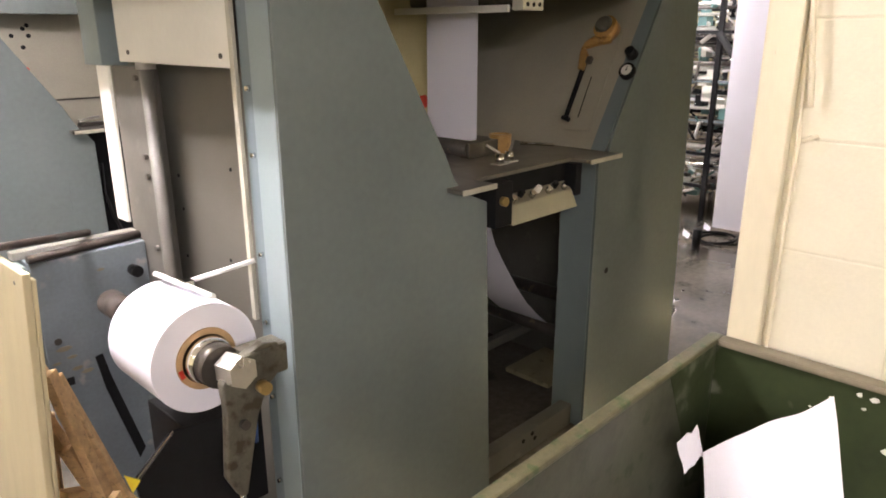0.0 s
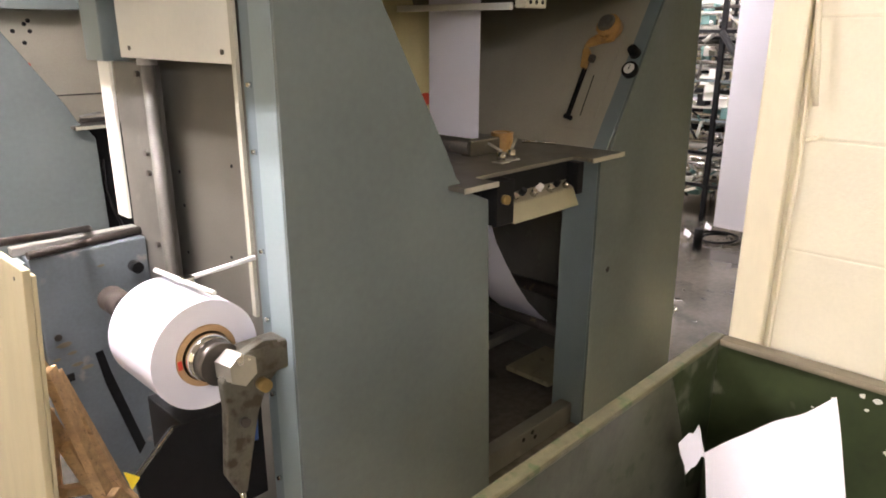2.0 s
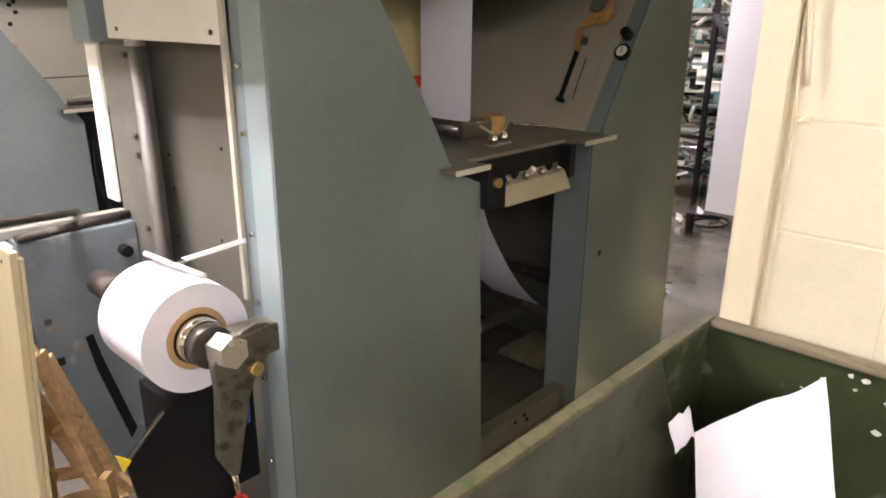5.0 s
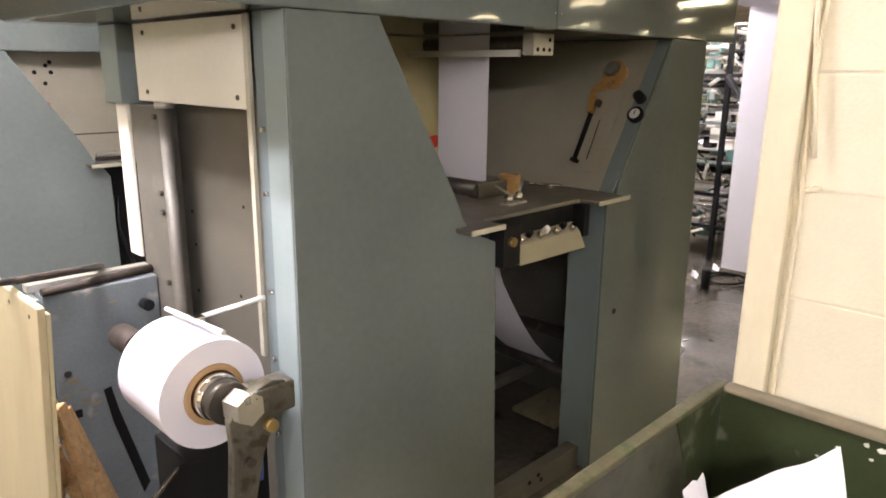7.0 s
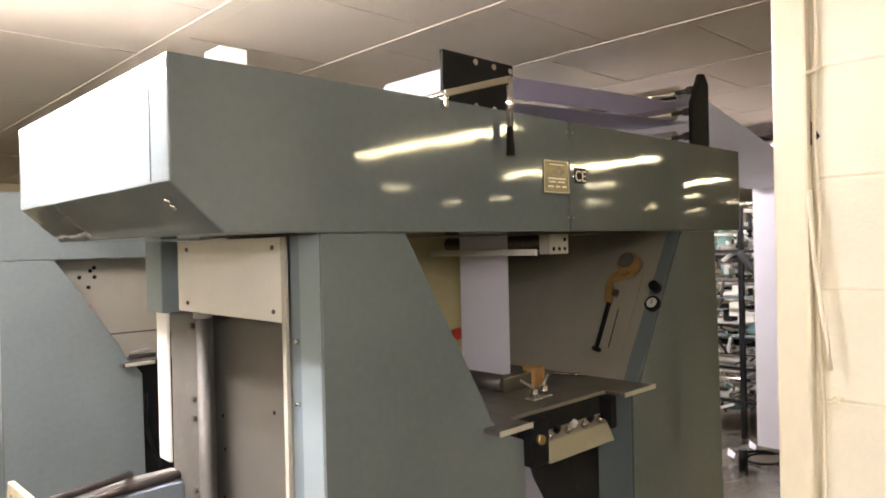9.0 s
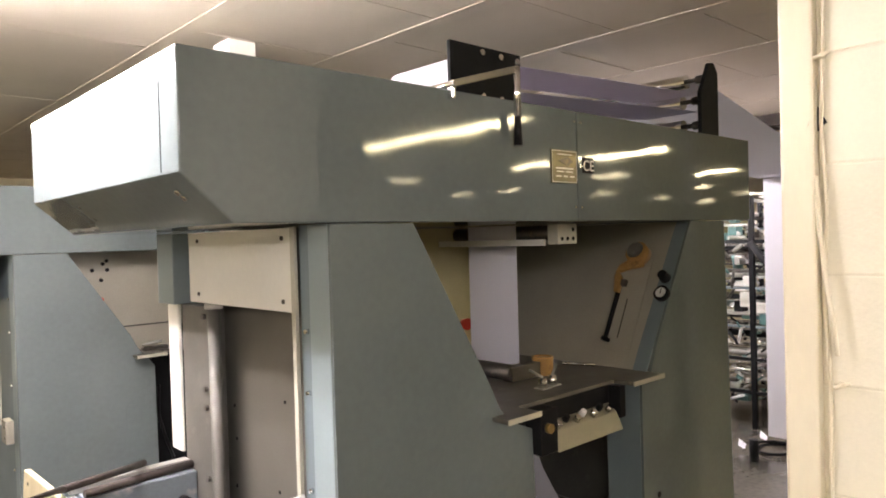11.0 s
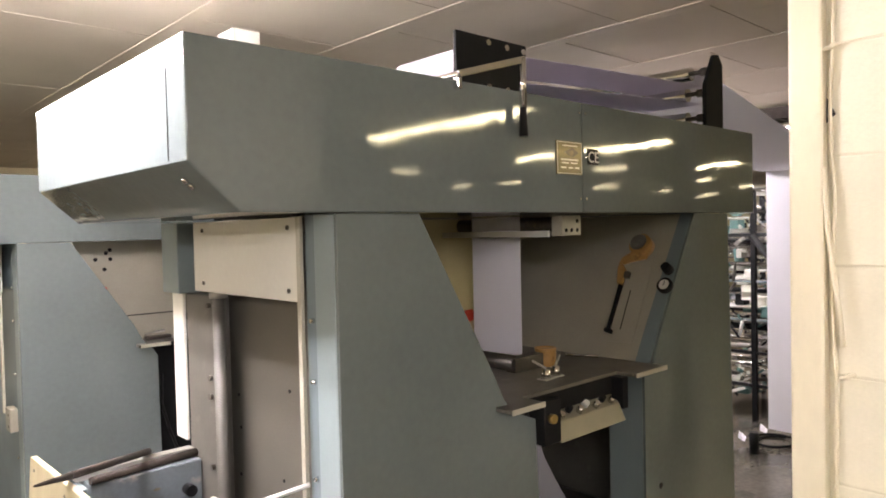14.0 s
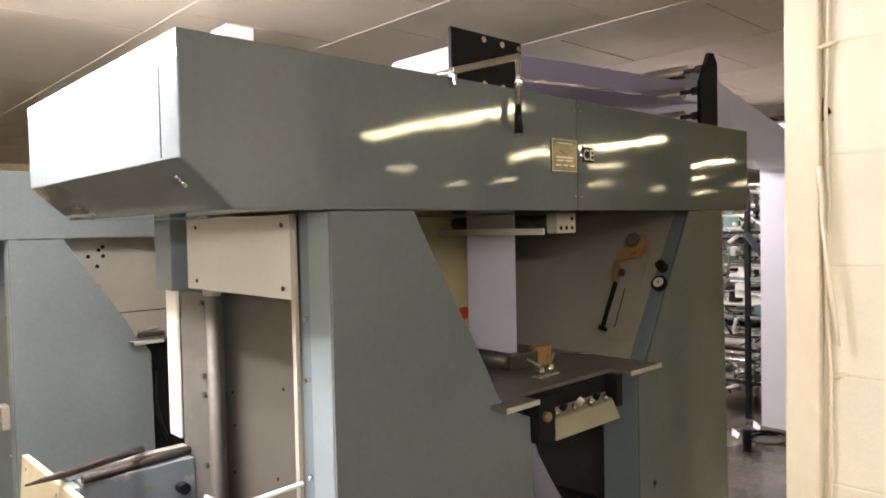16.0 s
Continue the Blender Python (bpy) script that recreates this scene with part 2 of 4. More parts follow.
def mesh_sheet(bm, line, axis_lo, axis_hi, thick=0.002, axis="y"):
    """A bent sheet: a line of (x, z), (x, y) or so, widened along axis and given a thickness."""
    up = []
    for i, p in enumerate(line):
        q, s = line[max(i - 1, 0)], line[min(i + 1, len(line) - 1)]
        d = Vector((s[0] - q[0], s[1] - q[1])).normalized()
        up.append((p[0] - d[1] * thick, p[1] + d[0] * thick))
    outline = list(line) + up[::-1]
    def put(p, d):
        return {"x": (d, p[0], p[1]), "y": (p[0], d, p[1]), "z": (p[0], p[1], d)}[axis]
    n = len(line)
    for pts in (line, up):
        a = [bm.verts.new(put(p, axis_lo)) for p in pts]
        b = [bm.verts.new(put(p, axis_hi)) for p in pts]
        for i in range(n - 1):
            f = bm.faces.new((a[i], a[i + 1], b[i + 1], b[i]))
            f.smooth = True
    bmesh.ops.recalc_face_normals(bm, faces=bm.faces)
    return bm


def link(name, bm, mat):
    me = bpy.data.meshes.new(name)
    bm.to_mesh(me)
    bm.free()
    me.materials.append(mat)
    return new(name, me)


def thing(name, at, label, category, group="", kind=""):
    e = new(name)
    e.empty_display_size = 0.1
    e.matrix_basis = Matrix.Translation(at)
    return tagged(e, label, category, group, kind)


def origin(ob):
    m = ob.matrix_basis.copy()
    while ob.parent:
        ob = ob.parent
        m = ob.matrix_basis @ m
    return m


def part(name, bm, mat, parent, label=""):
    """One mesh under a thing or a part; its vertices are given in world places."""
    bm.transform(origin(parent).inverted())
    ob = link(name, bm, mat)
    ob.parent = parent
    if label:
        tagged(ob, label)
    return ob


def single(name, bm, mat, label, category, group="", kind=""):
    return tagged(link(name, bm, mat), label, category, group, kind)


def B():
    return bmesh.new()


def box(*a, **k):
    return mesh_box(B(), *a, **k)


def tube(*a, **k):
    return mesh_tube(B(), *a, **k)


def ring(*a, **k):
    return mesh_ring(B(), *a, **k)


def prism(*a, **k):
    return mesh_prism(B(), *a, **k)


def structure(name, bm, mat, label):
    return single(name, bm, mat, label, name.split("_")[0], kind="structure")


# ---------------------------------------------------------------- the hall
HX0, HX1, HY0, HY1, HZ = -6.0, 24.0, -11.0, 9.0, 2.75
structure("floor", box(HX0, HX1, HY0, HY1, -0.12, 0.0), CONCRETE, "grey oil-stained concrete floor of the print hall")
structure("wall_north", box(HX0, HX1, HY1, HY1 + 0.2, 0, HZ), WALL, "cream painted hall wall")
structure("wall_south", box(HX0, HX1, HY0 - 0.2, HY0, 0, HZ), WALL, "cream painted hall wall")
structure("wall_east", box(HX1, HX1 + 0.2, HY0, HY1, 0, HZ), WALL, "cream painted hall wall")
structure("wall_west", box(HX0 - 0.2, HX0, HY0, HY1, 0, HZ), WALL, "cream painted hall wall")


def ceiling():
    bm = B()
    mesh_box(bm, HX0, HX1, HY0, HY1, HZ + 0.012, HZ + 0.1)
    x, k = 0.665 - 0.79 * 8, 0
    while x < HX1:
        y = 1.47 - 0.77 * 16 + (0.385 if k % 2 else 0.0)
        while y < HY1:
            mesh_box(bm, x + 0.03, x + 0.76, max(y, HY0) + 0.003, min(y + 0.77, HY1) - 0.003, HZ - random.uniform(0, 0.003), HZ + 0.0115)
            y += 0.77
        x += 0.79
        k += 1
    structure("ceiling", bm, CEIL, "low ceiling of off-white boards, yellowed and stained")


ceiling()


def battens():
    x = 0.665 - 0.79 * 7
    while x < 8:
        structure("trim_batten", box(x - 0.04, x + 0.04, HY0, HY1, HZ - 0.0075, HZ - 0.0035), BATTEN, "painted batten over a ceiling joint")
        x += 0.79


battens()


def lamp_row(x, ys, glow=TUBE_GLOW, louvre=False, half=0.62, drop=0.0, wide=0.11):
    for y in ys:
        f = thing("fluorescent_light", (x, y, HZ), "lit fluorescent batten light hung under the ceiling", "ceiling light", "fluorescent lights")
        part("housing", box(x - wide, x + wide, y - half, y + half, HZ - drop - 0.058, HZ - drop - 0.03, bevel=0.006), WHITE, f)
        for s in (-0.8, 0.8):
            part("hanger", tube((x, y + s * half, HZ - drop - 0.03), (x, y + s * half, HZ), 0.006, n=8), WHITE, f)
        for s in (-0.045, 0.045):
            part("tube", tube((x + s, y - half + 0.02, HZ - drop - 0.075), (x + s, y + half - 0.02, HZ - drop - 0.075), 0.014, n=10), glow, f, "glowing tube")
        if louvre:
            n = round(2 * half / 0.165)
            for k in range(n + 1):
                q = y - half + 2 * half * k / n
                part("louvre", box(x - 0.075, x + 0.075, q - 0.002, q + 0.002, HZ - 0.118, HZ - 0.0895), WHITE, f)


lamp_row(-0.38, (0.70,), TUBE_NEW, drop=0.2, wide=0.03)
lamp_row(-0.66, (2.2, 3.6), TUBE_OLD)
lamp_row(-0.9, (-2.45, -3.75), TUBE_LEFT)
lamp_row(-2.4, (-3.2, -4.6, -6.0), TUBE_SIDE)
lamp_row(-4.0, (-2.3, 0.8, 3.6), TUBE_OLD)
lamp_row(3.4, (-3.33, -2.36), TUBE_DIM, True, 0.48)
lamp_row(6.2, (-3.87, -2.79), TUBE_DIM, True, 0.53)
lamp_row(9.5, (-3.4,), TUBE_DIM, True, 0.4)
lamp_row(5.9, (-6.3,), TUBE_FAR, False, 0.28)
lamp_row(8.5, (-4.55,), TUBE_FAR, False, 0.3)
lamp_row(9.6, (-8.9, -7.5), TUBE_FAR, False, 0.28)
lamp_row(12.6, (-3.6, -5.2, -7.4), TUBE_FAR, False, 0.28)
lamp_row(16.0, (-3.6, -5.6, -7.8), TUBE_FAR, False, 0.28)
lamp_row(19.4, (-4.2, -6.4, -8.4), TUBE_FAR, False, 0.28)
# Unseen light, added to brighten the hall wall mirrored in the press.
lamp_row(1.6, (-6.6,), TUBE_OLD)
# Next two are hidden lights, added to brighten the far web and unit.
lamp_row(4.3, (2.3,), TUBE_NEW)
lamp_row(5.9, (2.4,))
lamp_row(6.3, (0.75,))
lamp_row(9.0, (1.2, 2.6, 4.2))


# ---------------------------------------------------------------- block wall with its timber jamb
WX, WY = 0.79, -0.972


def block_wall():
    w = structure("wall_block", box(WX - 0.001, WX + 0.2, -4.2, WY - 0.0625, 0, HZ), MORTAR, "cream painted concrete block wall")
    course, length = 0.2052, 0.42
    zs = 1.513 - 7 * course
    shapes = {}
    for r in range(14):
        z0 = zs + r * course
        z1 = min(z0 + course, HZ) - 0.003
        y = WY - 0.063 + (0.21 if r % 2 else 0.0)
        while y > -4.1:
            a, b = max(y - length + 0.003, -4.2), min(y, WY - 0.063)
            zz0 = max(z0, 0.002)
            if b - a > 0.03 and z1 - zz0 > 0.02:
                key = (round(b - a, 3), round(z1 - zz0, 3))
                if key not in shapes:
                    bm = box(-0.004, 0.03, -(b - a), 0, 0, z1 - zz0, bevel=0.003)
                    me = bpy.data.meshes.new("block")
                    bm.to_mesh(me)
                    bm.free()
                    me.materials.append(BLOCK)
                    shapes[key] = me
                o = new("block", shapes[key])
                o.parent = w
                o.location = (WX + random.uniform(0, 0.0015), b, zz0)
            y -= length
    j = structure("trim_jamb", box(WX - 0.022, WX + 0.2, WY - 0.062, WY, 0, HZ, bevel=0.006), JAMB, "chipped cream painted timber jamb at the wall's end")
    cable = B()
    pts = [(WY - 0.074, 2.75), (WY - 0.076, 2.2), (WY - 0.070, 2.0), (WY - 0.076, 1.84), (WY - 0.070, 1.66), (WY - 0.078, 1.5), (WY - 0.074, 1.1), (WY - 0.075, 0.0)]
    mesh_path(cable, [(WX - 0.008, *p) for p in pts], 0.004, n=10)
    c = single("cable", cable, JAMB, "painted-over cable running down beside the jamb", "cable")
    loose = B()
    pts = [(WY - 0.064, 1.90), (WY - 0.068, 1.80), (WY - 0.076, 1.72), (WY - 0.088, 1.63), (WY - 0.094, 1.57)]
    mesh_path(loose, [(WX - 0.022, *p) for p in pts], 0.005)
    single("loose_strip", loose, JAMB, "loose painted strip hanging from the jamb", "strip")
    hole = prism([(WY - 0.0635, 1.985), (WY - 0.079, 2.0), (WY - 0.073, 2.012), (WY - 0.0645, 2.03)], "x", WX - 0.009, WX - 0.0045)
    part("gap", hole, BLACK, j, "dark gap broken beside the jamb")
    part("screw", tube((WX - 0.022, WY - 0.048, 2.0), (WX - 0.024, WY - 0.048, 2.0), 0.006, n=10), JAMB, j)
    part("screw", tube((WX - 0.022, WY - 0.02, 1.66), (WX - 0.024, WY - 0.02, 1.66), 0.004, n=10), JAMB, j)
    for y, z in ((-1.068, 1.513), (-1.043, 2.122)):
        n = B()
        mesh_tube(n, (WX, y, z), (WX - 0.018, y - 0.006, z + 0.002), 0.007, 0.005, n=8)
        mesh_tube(n, (WX - 0.012, y - 0.016, z + 0.006), (WX - 0.018, y + 0.01, z - 0.004), 0.004, n=8)
        single("wall_plug", n, JAMB, "rusty screw in a plug in the block wall", "screw")


block_wall()


# ---------------------------------------------------------------- the presses
def press(dx, dy, dz, full, label):
    """A tall press in blue-grey covers; full: with the inner gear that is seen only on the near one."""
    T = Matrix.Translation((dx, dy, 0))
    p = thing("printing_press", (dx + 1.4, dy + 0.6, 0), label, "printing press", "printing presses")
    zb, zt, zl = 1.853 + dz, 2.25 + dz * 1.85, 1.235 + dz * 0.2
    xl = 0.387 if full else 0.428

    def put(name, bm, mat, lab="", parent=None):
        bm.transform(T)
        return part(name, bm, mat, parent or p, lab)

    # cover over both side frames, with a cut-off lower edge at its end
    end = [(0.0, zt), (0.0, zb + 0.115), (0.125, zb), (1.455, zb), (1.455, zt)]
    cover = put("cover", prism(end, "y", 0.0, 1.27, bevel=0.006), PAINT_WAVY, "glossy blue-grey sheet steel cover")
    put("cover_end", box(1.458, 2.89, 0.0, 1.27, zb, zt, bevel=0.006), PAINT_WAVY, "glossy blue-grey sheet steel cover")
    put("seam", box(-0.0015, 0.03, 0.098, 0.101, zb + 0.12, zt - 0.004), BLACK, "", cover)
    for x, z in ((0.035, zb + 0.078), (0.05, zb + 0.066)):
        s = tube((x, 0.088, z), (x - 0.006, 0.088, z - 0.006), 0.008, n=10)
        put("screw", s, CHROME, "", cover)
    for z in (zt - 0.04, zb + 0.2, zb + 0.05):
        for x in (1.44, 1.475):
            put("screw", tube((x, 0.0, z), (x, -0.003, z), 0.004, n=8), CHROME, "", cover)

    # left tower: shaped front panel with a folded return
    panel = [(xl, 0.0), (xl, zb - 0.002), (0.671, zb - 0.002), (0.968, zl + 0.107), (1.012, zl + 0.02), (1.06, zl - 0.03), (1.168 if full else 1.09, zl - 0.075), (1.212 if full else 1.10, 0.0)]
    put("front_panel", prism(panel, "y", 0.0, 0.012, bevel=0.003), PAINT, "tall blue-grey panel with a slanting edge")
    # Same paint as the panel; its glare is mixed into this colour.
    put("side_return", box(xl, xl + 0.01, 0.0125, 0.108, 0.0, zb - 0.002, bevel=0.003), PAINT_LIGHTENED, "blue-grey folded return with glare put into its colour")
    put("bolting_strip", box(xl + 0.006, xl + 0.014, 0.1085, 0.162 if full else 0.7, 0.0, zb - 0.002, bevel=0.002), PAINT_DULL, "blue-grey strip with a row of bright bolts")
    put("inner_return", prism([(0.671, zb - 0.003), (0.968, zl + 0.107), (1.012, zl + 0.02), (1.002, zl + 0.015), (0.958, zl + 0.102), (0.661, zb - 0.003)], "y", 0.0125, 0.14), PAINT_DULL)
    # right tower
    right = [(1.855, 0.0), (1.852, zl - 0.02), (1.915, zl - 0.018), (1.965, zl + 0.095), (2.283, zb - 0.002), (2.603, zb - 0.002), (2.667, 0.0)]
    put("front_panel", prism(right, "y", 0.0, 0.012, bevel=0.003), PAINT, "olive-tinged blue-grey panel")
    fold = [(1.905, zl + 0.002), (1.96, zl + 0.095), (2.296, zb - 0.003), (2.306, zb - 0.003), (1.97, zl + 0.09), (1.915, zl + 0.002)]
    put("side_return", prism(fold, "y", 0.0125, 0.075), PAINT_DULL, "blue-grey folded return")
    put("bay_cheek", prism([(x + 0.002, z) for x, z in fold], "y", 0.0755, 1.09), BAY, "dull grey slanting cheek of the operator bay")
    put("side_return", prism([(1.855, 0.0), (1.852, zl - 0.02), (1.862, zl - 0.02), (1.865, 0.0)], "y", 0.0125, 0.17), PAINT_DULL, "blue-grey folded return")
    put("tower_end", box(2.585, 2.597, 0.0125, 1.2, 0.0, zb - 0.002), PAINT_DULL)
    # far side frame, inner plate and bay back
    put("side_frame", box(0.72, 2.575, 1.12, 1.17, 0.0, zb - 0.002), POST, "dark grey side frame")
    put("bay_back", box(0.9, 2.57, 1.095, 1.11, zl + 0.02, zb - 0.002), BAY, "dull grey steel plate behind the web")
    put("bay_side", box(2.36, 2.375, 0.02, 1.11, 0.0, zl - 0.02), POST)
    put("tower_plate", box(0.50, 0.515, 0.02, 0.96, 0.0, zb - 0.002), PLATE_GREY, "grey-brown drilled machine plate")
    put("post", box(0.402, 0.46, 0.772, 0.995, 0.0, zb - 0.26, bevel=0.004), POST, "grey steel post")
    put("pipe", tube((0.412, 0.752, 0.0), (0.412, 0.752, zb - 0.265), 0.021, n=24), POST, "grey conduit pipe")
    put("pipe_collar", tube((0.412, 0.752, zb - 0.265), (0.412, 0.752, zb - 0.243), 0.03, n=24), STEEL)
    for z in (1.56, 1.31, 1.245, 1.0, 0.75):
        put("bolt", tube((0.402, 0.80, z), (0.390, 0.80, z), 0.010, n=10), DARK_STEEL)
    white = put("cover_plate", box(0.389, 0.397, 0.184, 0.888, zb - 0.245, zb - 0.006, bevel=0.003), CREAM, "cream sheet metal plate with four screws")
    for y in (0.245, 0.81):
        for z in (zb - 0.215, zb - 0.035):
            put("screw", tube((0.389, y, z), (0.385, y, z), 0.007, n=10), DARK_STEEL, "", white)
    put("angle_edge", box(0.376, 0.388, 0.1635, 0.183, 0.93, zb - 0.006, bevel=0.002), EDGE, "thin pale angle strip")
    for z in (1.562, 1.394, 1.126, 0.93, 0.7, 0.42, 0.25):
        put("bolt", tube((xl + 0.006, 0.13, z), (xl - 0.004, 0.13, z), 0.008, 0.006, n=10), CHROME)
    for y, z in ((0.80, 1.235), (0.79, 1.12), (0.80, 0.95), (0.50, 1.0), (0.45, 1.3)):
        put("hole", tube((0.50, y, z), (0.498, y, z), 0.006, n=10), BLACK)
    put("strip_cover", box(0.389, 0.401, 0.998, 1.09, 1.055, zb - 0.262, bevel=0.003), CREAM, "cream painted strip")
    # The box's lit face is likewise put into a paler paint.
    put("hanging_box", box(0.372, 0.46, 0.99, 1.135, zb - 0.26, zb - 0.003, bevel=0.004), PAINT_LIGHTENED, "small blue-grey box under the cover")
    put("base_bar", box(1.23, 1.85, 0.06, 0.12, 0.0, 0.10, bevel=0.004), POST)
    for x, z in ((1.50, 0.07), (1.56, 0.08), (1.58, 0.05)):
        put("hole", tube((x, 0.06, z), (x, 0.058, z), 0.010, n=10), BLACK)
    # table with a notch for the controls
    outline = [(0.975, -0.065), (1.135, -0.065), (1.135, 0.03), (1.70, 0.03), (1.70, -0.055), (1.925, -0.055), (1.925, 0.85), (0.975, 0.85)]
    table = put("table", prism(outline, "z", zl - 0.014, zl, bevel=0.003), TABLE, "worn dark steel table plate")
    put("edge_bar", box(0.975, 1.135, -0.071, -0.0655, zl - 0.016, zl + 0.002, bevel=0.002), EDGE, "", table)
    put("edge_bar", box(1.70, 1.925, -0.061, -0.0555, zl - 0.016, zl + 0.002, bevel=0.002), EDGE, "", table)
    if not full:
        # Black sheet set in where the bay is only in shade.
        put("bay_shade", box(1.05, 1.9, 0.10, 0.11, 0.0, zl - 0.02), BLACK, "black sheet for the shade inside the bay")
        for x, z in ((0.905, zb - 0.05), (0.885, zb - 0.066), (0.907, zb - 0.10), (0.875, zb - 0.155), (0.83, zb - 0.10)):
            put("hole", tube((x, 0.159, z), (x, 0.156, z), 0.011, n=10), BLACK)
        put("terminal_box", box(0.365, 0.40, -0.035, 0.06, 0.872, 0.985, bevel=0.004), BAY, "small cream terminal box")
        for z in (0.90, 0.955):
            put("screw", tube((0.365, -0.01, z), (0.362, -0.01, z), 0.008, n=10), DARK_STEEL)
        put("service_hatch", box(0.93, 1.07, -0.002, -0.0005, 0.80, 0.95, bevel=0.0006), PAINT, "flush blue-grey hatch")
        put("bay_plate", box(0.45, 1.3, 0.16, 0.175, zl + 0.002, zb - 0.002), BAY, "pale grey bay plate")
        put("stop_button", tube((0.868, 0.16, zl + 0.30), (0.868, 0.14, zl + 0.30), 0.013, n=16), RED, "red stop button")
        put("fold_line", box(0.7, 1.3, 0.155, 0.1595, zl + 0.138, zl + 0.146), DARK_STEEL)
        put("edge_bar", box(0.965, 1.10, -0.07, -0.066, zl - 0.014, zl + 0.002, bevel=0.001), CHROME)
        put("clamp", box(1.06, 1.20, 0.08, 0.12, zl + 0.001, zl + 0.022, bevel=0.006), DARK_STEEL)
        put("clamp_arm", tube((1.05, 0.07, zl + 0.035), (1.17, 0.11, zl + 0.045), 0.008, n=10), STEEL)
        put("hose", mesh_path(B(), [(1.14, 0.09, zl - 0.2), (1.12, 0.05, zl - 0.36), (1.15, 0.03, zl - 0.5), (1.2, 0.06, zl - 0.62)], 0.009), RUBBER, "black hose")
        return p

    # controls hung in the notch
    cb = put("control_box", prism([(-0.035, 1.062), (0.09, 1.062), (0.09, 1.165), (0.045, 1.165), (-0.005, 1.125)], "x", 1.262, 1.66, bevel=0.004), BOXGREY, "grey control box with a sloping top")
    put("bracket", box(1.17, 1.26, -0.035, 0.10, 1.07, 1.221, bevel=0.003), BLACK, "black bracket", cb)
    put("bracket", box(1.661, 1.70, -0.02, 0.10, 1.10, 1.221, bevel=0.003), BLACK, "black bracket", cb)
    put("back_plate", box(1.14, 1.698, 0.0305, 0.042, 1.13, 1.234), BLACK, "black back plate", cb)
    for i, x in enumerate((1.31, 1.37, 1.42, 1.47, 1.52, 1.575, 1.62)):
        y = 0.008 + 0.012 * (i % 2)
        z = 1.125 + (y + 0.005) * 0.8
        n = Vector((0, -0.62, 0.78))
        c = Vector((x, y, z))
        put("knob", tube(c, c + n * 0.022, 0.013, 0.011, n=14), (CHROME, BLACK, CHROME, WHITE)[i % 4], "", cb)
    put("button", tube((1.205, -0.035, 1.16), (1.205, -0.052, 1.16), 0.016, n=16), BRASS, "yellow push button", cb)

    # web path in the bay
    put("web_bar", box(1.50, 1.515, 0.20, 1.0, 1.765, 1.79, bevel=0.002), CREAM, "pale cross bar")
    put("roller", tube((1.62, 0.18, 1.815), (1.62, 1.0, 1.815), 0.03), DARK_STEEL, "dark steel roller")
    blk = put("end_block", box(1.50, 1.62, 0.13, 0.18, 1.77, 1.847, bevel=0.004), EDGE, "cream-coloured end block")
    for x, z in ((1.525, 1.79), (1.56, 1.79), (1.595, 1.79), (1.595, 1.825)):
        put("hole", tube((x, 0.13, z), (x, 0.128, z), 0.008, n=10), BLACK, "", blk)
    put("low_roller", tube((2.24, 0.10, 0.42), (2.24, 1.05, 0.42), 0.035), DARK_STEEL, "dark steel roller")
    put("low_roller", tube((2.12, 0.15, 0.28), (2.12, 1.05, 0.28), 0.03), DARK_STEEL, "dark steel roller")
    put("cross_bar", box(1.26, 2.30, 0.60, 0.64, 0.16, 0.21, bevel=0.004), POST, "grey cross bar")
    put("drip_tray", box(1.95, 2.28, 0.26, 0.52, 0.06, 0.085, bevel=0.006), TRAY, "stained cream drip tray")
    put("inner_box", box(1.35, 1.72, 0.70, 1.0, 0.0, 0.42, bevel=0.008), BLACK, "black motor box")
    put("web_roller", tube((1.42, 0.30, zl + 0.035), (1.42, 0.90, zl + 0.035), 0.032), DARK_STEEL, "dark steel roller")
    put("guide_block", box(1.40, 1.58, 0.29, 0.34, zl + 0.001, zl + 0.06, bevel=0.005), DARK_STEEL)

    # gauge and regulator on the return; lever on the slanting cheek
    def on(y, v, out=0.0):
        return Vector((1.96 + 0.5376 * v - 0.8432 * out, y, 1.33 + 0.8432 * v + 0.5376 * out))

    def slab(pts, o0, o1, bevel=0.0):
        bm = prism([(q[0], q[1]) for q in pts], "z", o0, o1, bevel=bevel)
        bm.transform(Matrix(((0, 0.5376, -0.8432, 1.96), (1, 0, 0, 0), (0, 0.8432, 0.5376, 1.33), (0, 0, 0, 1))))
        bmesh.ops.recalc_face_normals(bm, faces=bm.faces)
        return bm

    g = put("gauge", tube(on(0.035, 0.245), on(0.035, 0.245, 0.022), 0.034, n=28), BLACK, "round black pressure gauge with a white dial")
    put("dial", tube(on(0.035, 0.245, 0.0225), on(0.035, 0.245, 0.024), 0.023, n=28), DIAL, "white dial", g)
    put("needle", slab([(0.033, 0.24), (0.037, 0.24), (0.036, 0.263), (0.034, 0.263)], 0.0245, 0.0255), BLACK, "", g)
    put("regulator", tube(on(0.045, 0.325), on(0.045, 0.325, 0.04), 0.024, 0.02, n=20), BLACK, "black regulator knob")
    plate = put("lever_plate", slab([(0.24, -0.035), (0.11, -0.03), (0.13, 0.42), (0.26, 0.42)], 0.001, 0.005, bevel=0.001), BAY, "grey slotted plate")
    put("slot", slab([(0.233, 0.01), (0.243, 0.01), (0.252, 0.29), (0.242, 0.29)], 0.0055, 0.007), BLACK, "", plate)
    put("slot", slab([(0.184, 0.025), (0.188, 0.025), (0.198, 0.215), (0.194, 0.215)], 0.0055, 0.007), BLACK, "", plate)
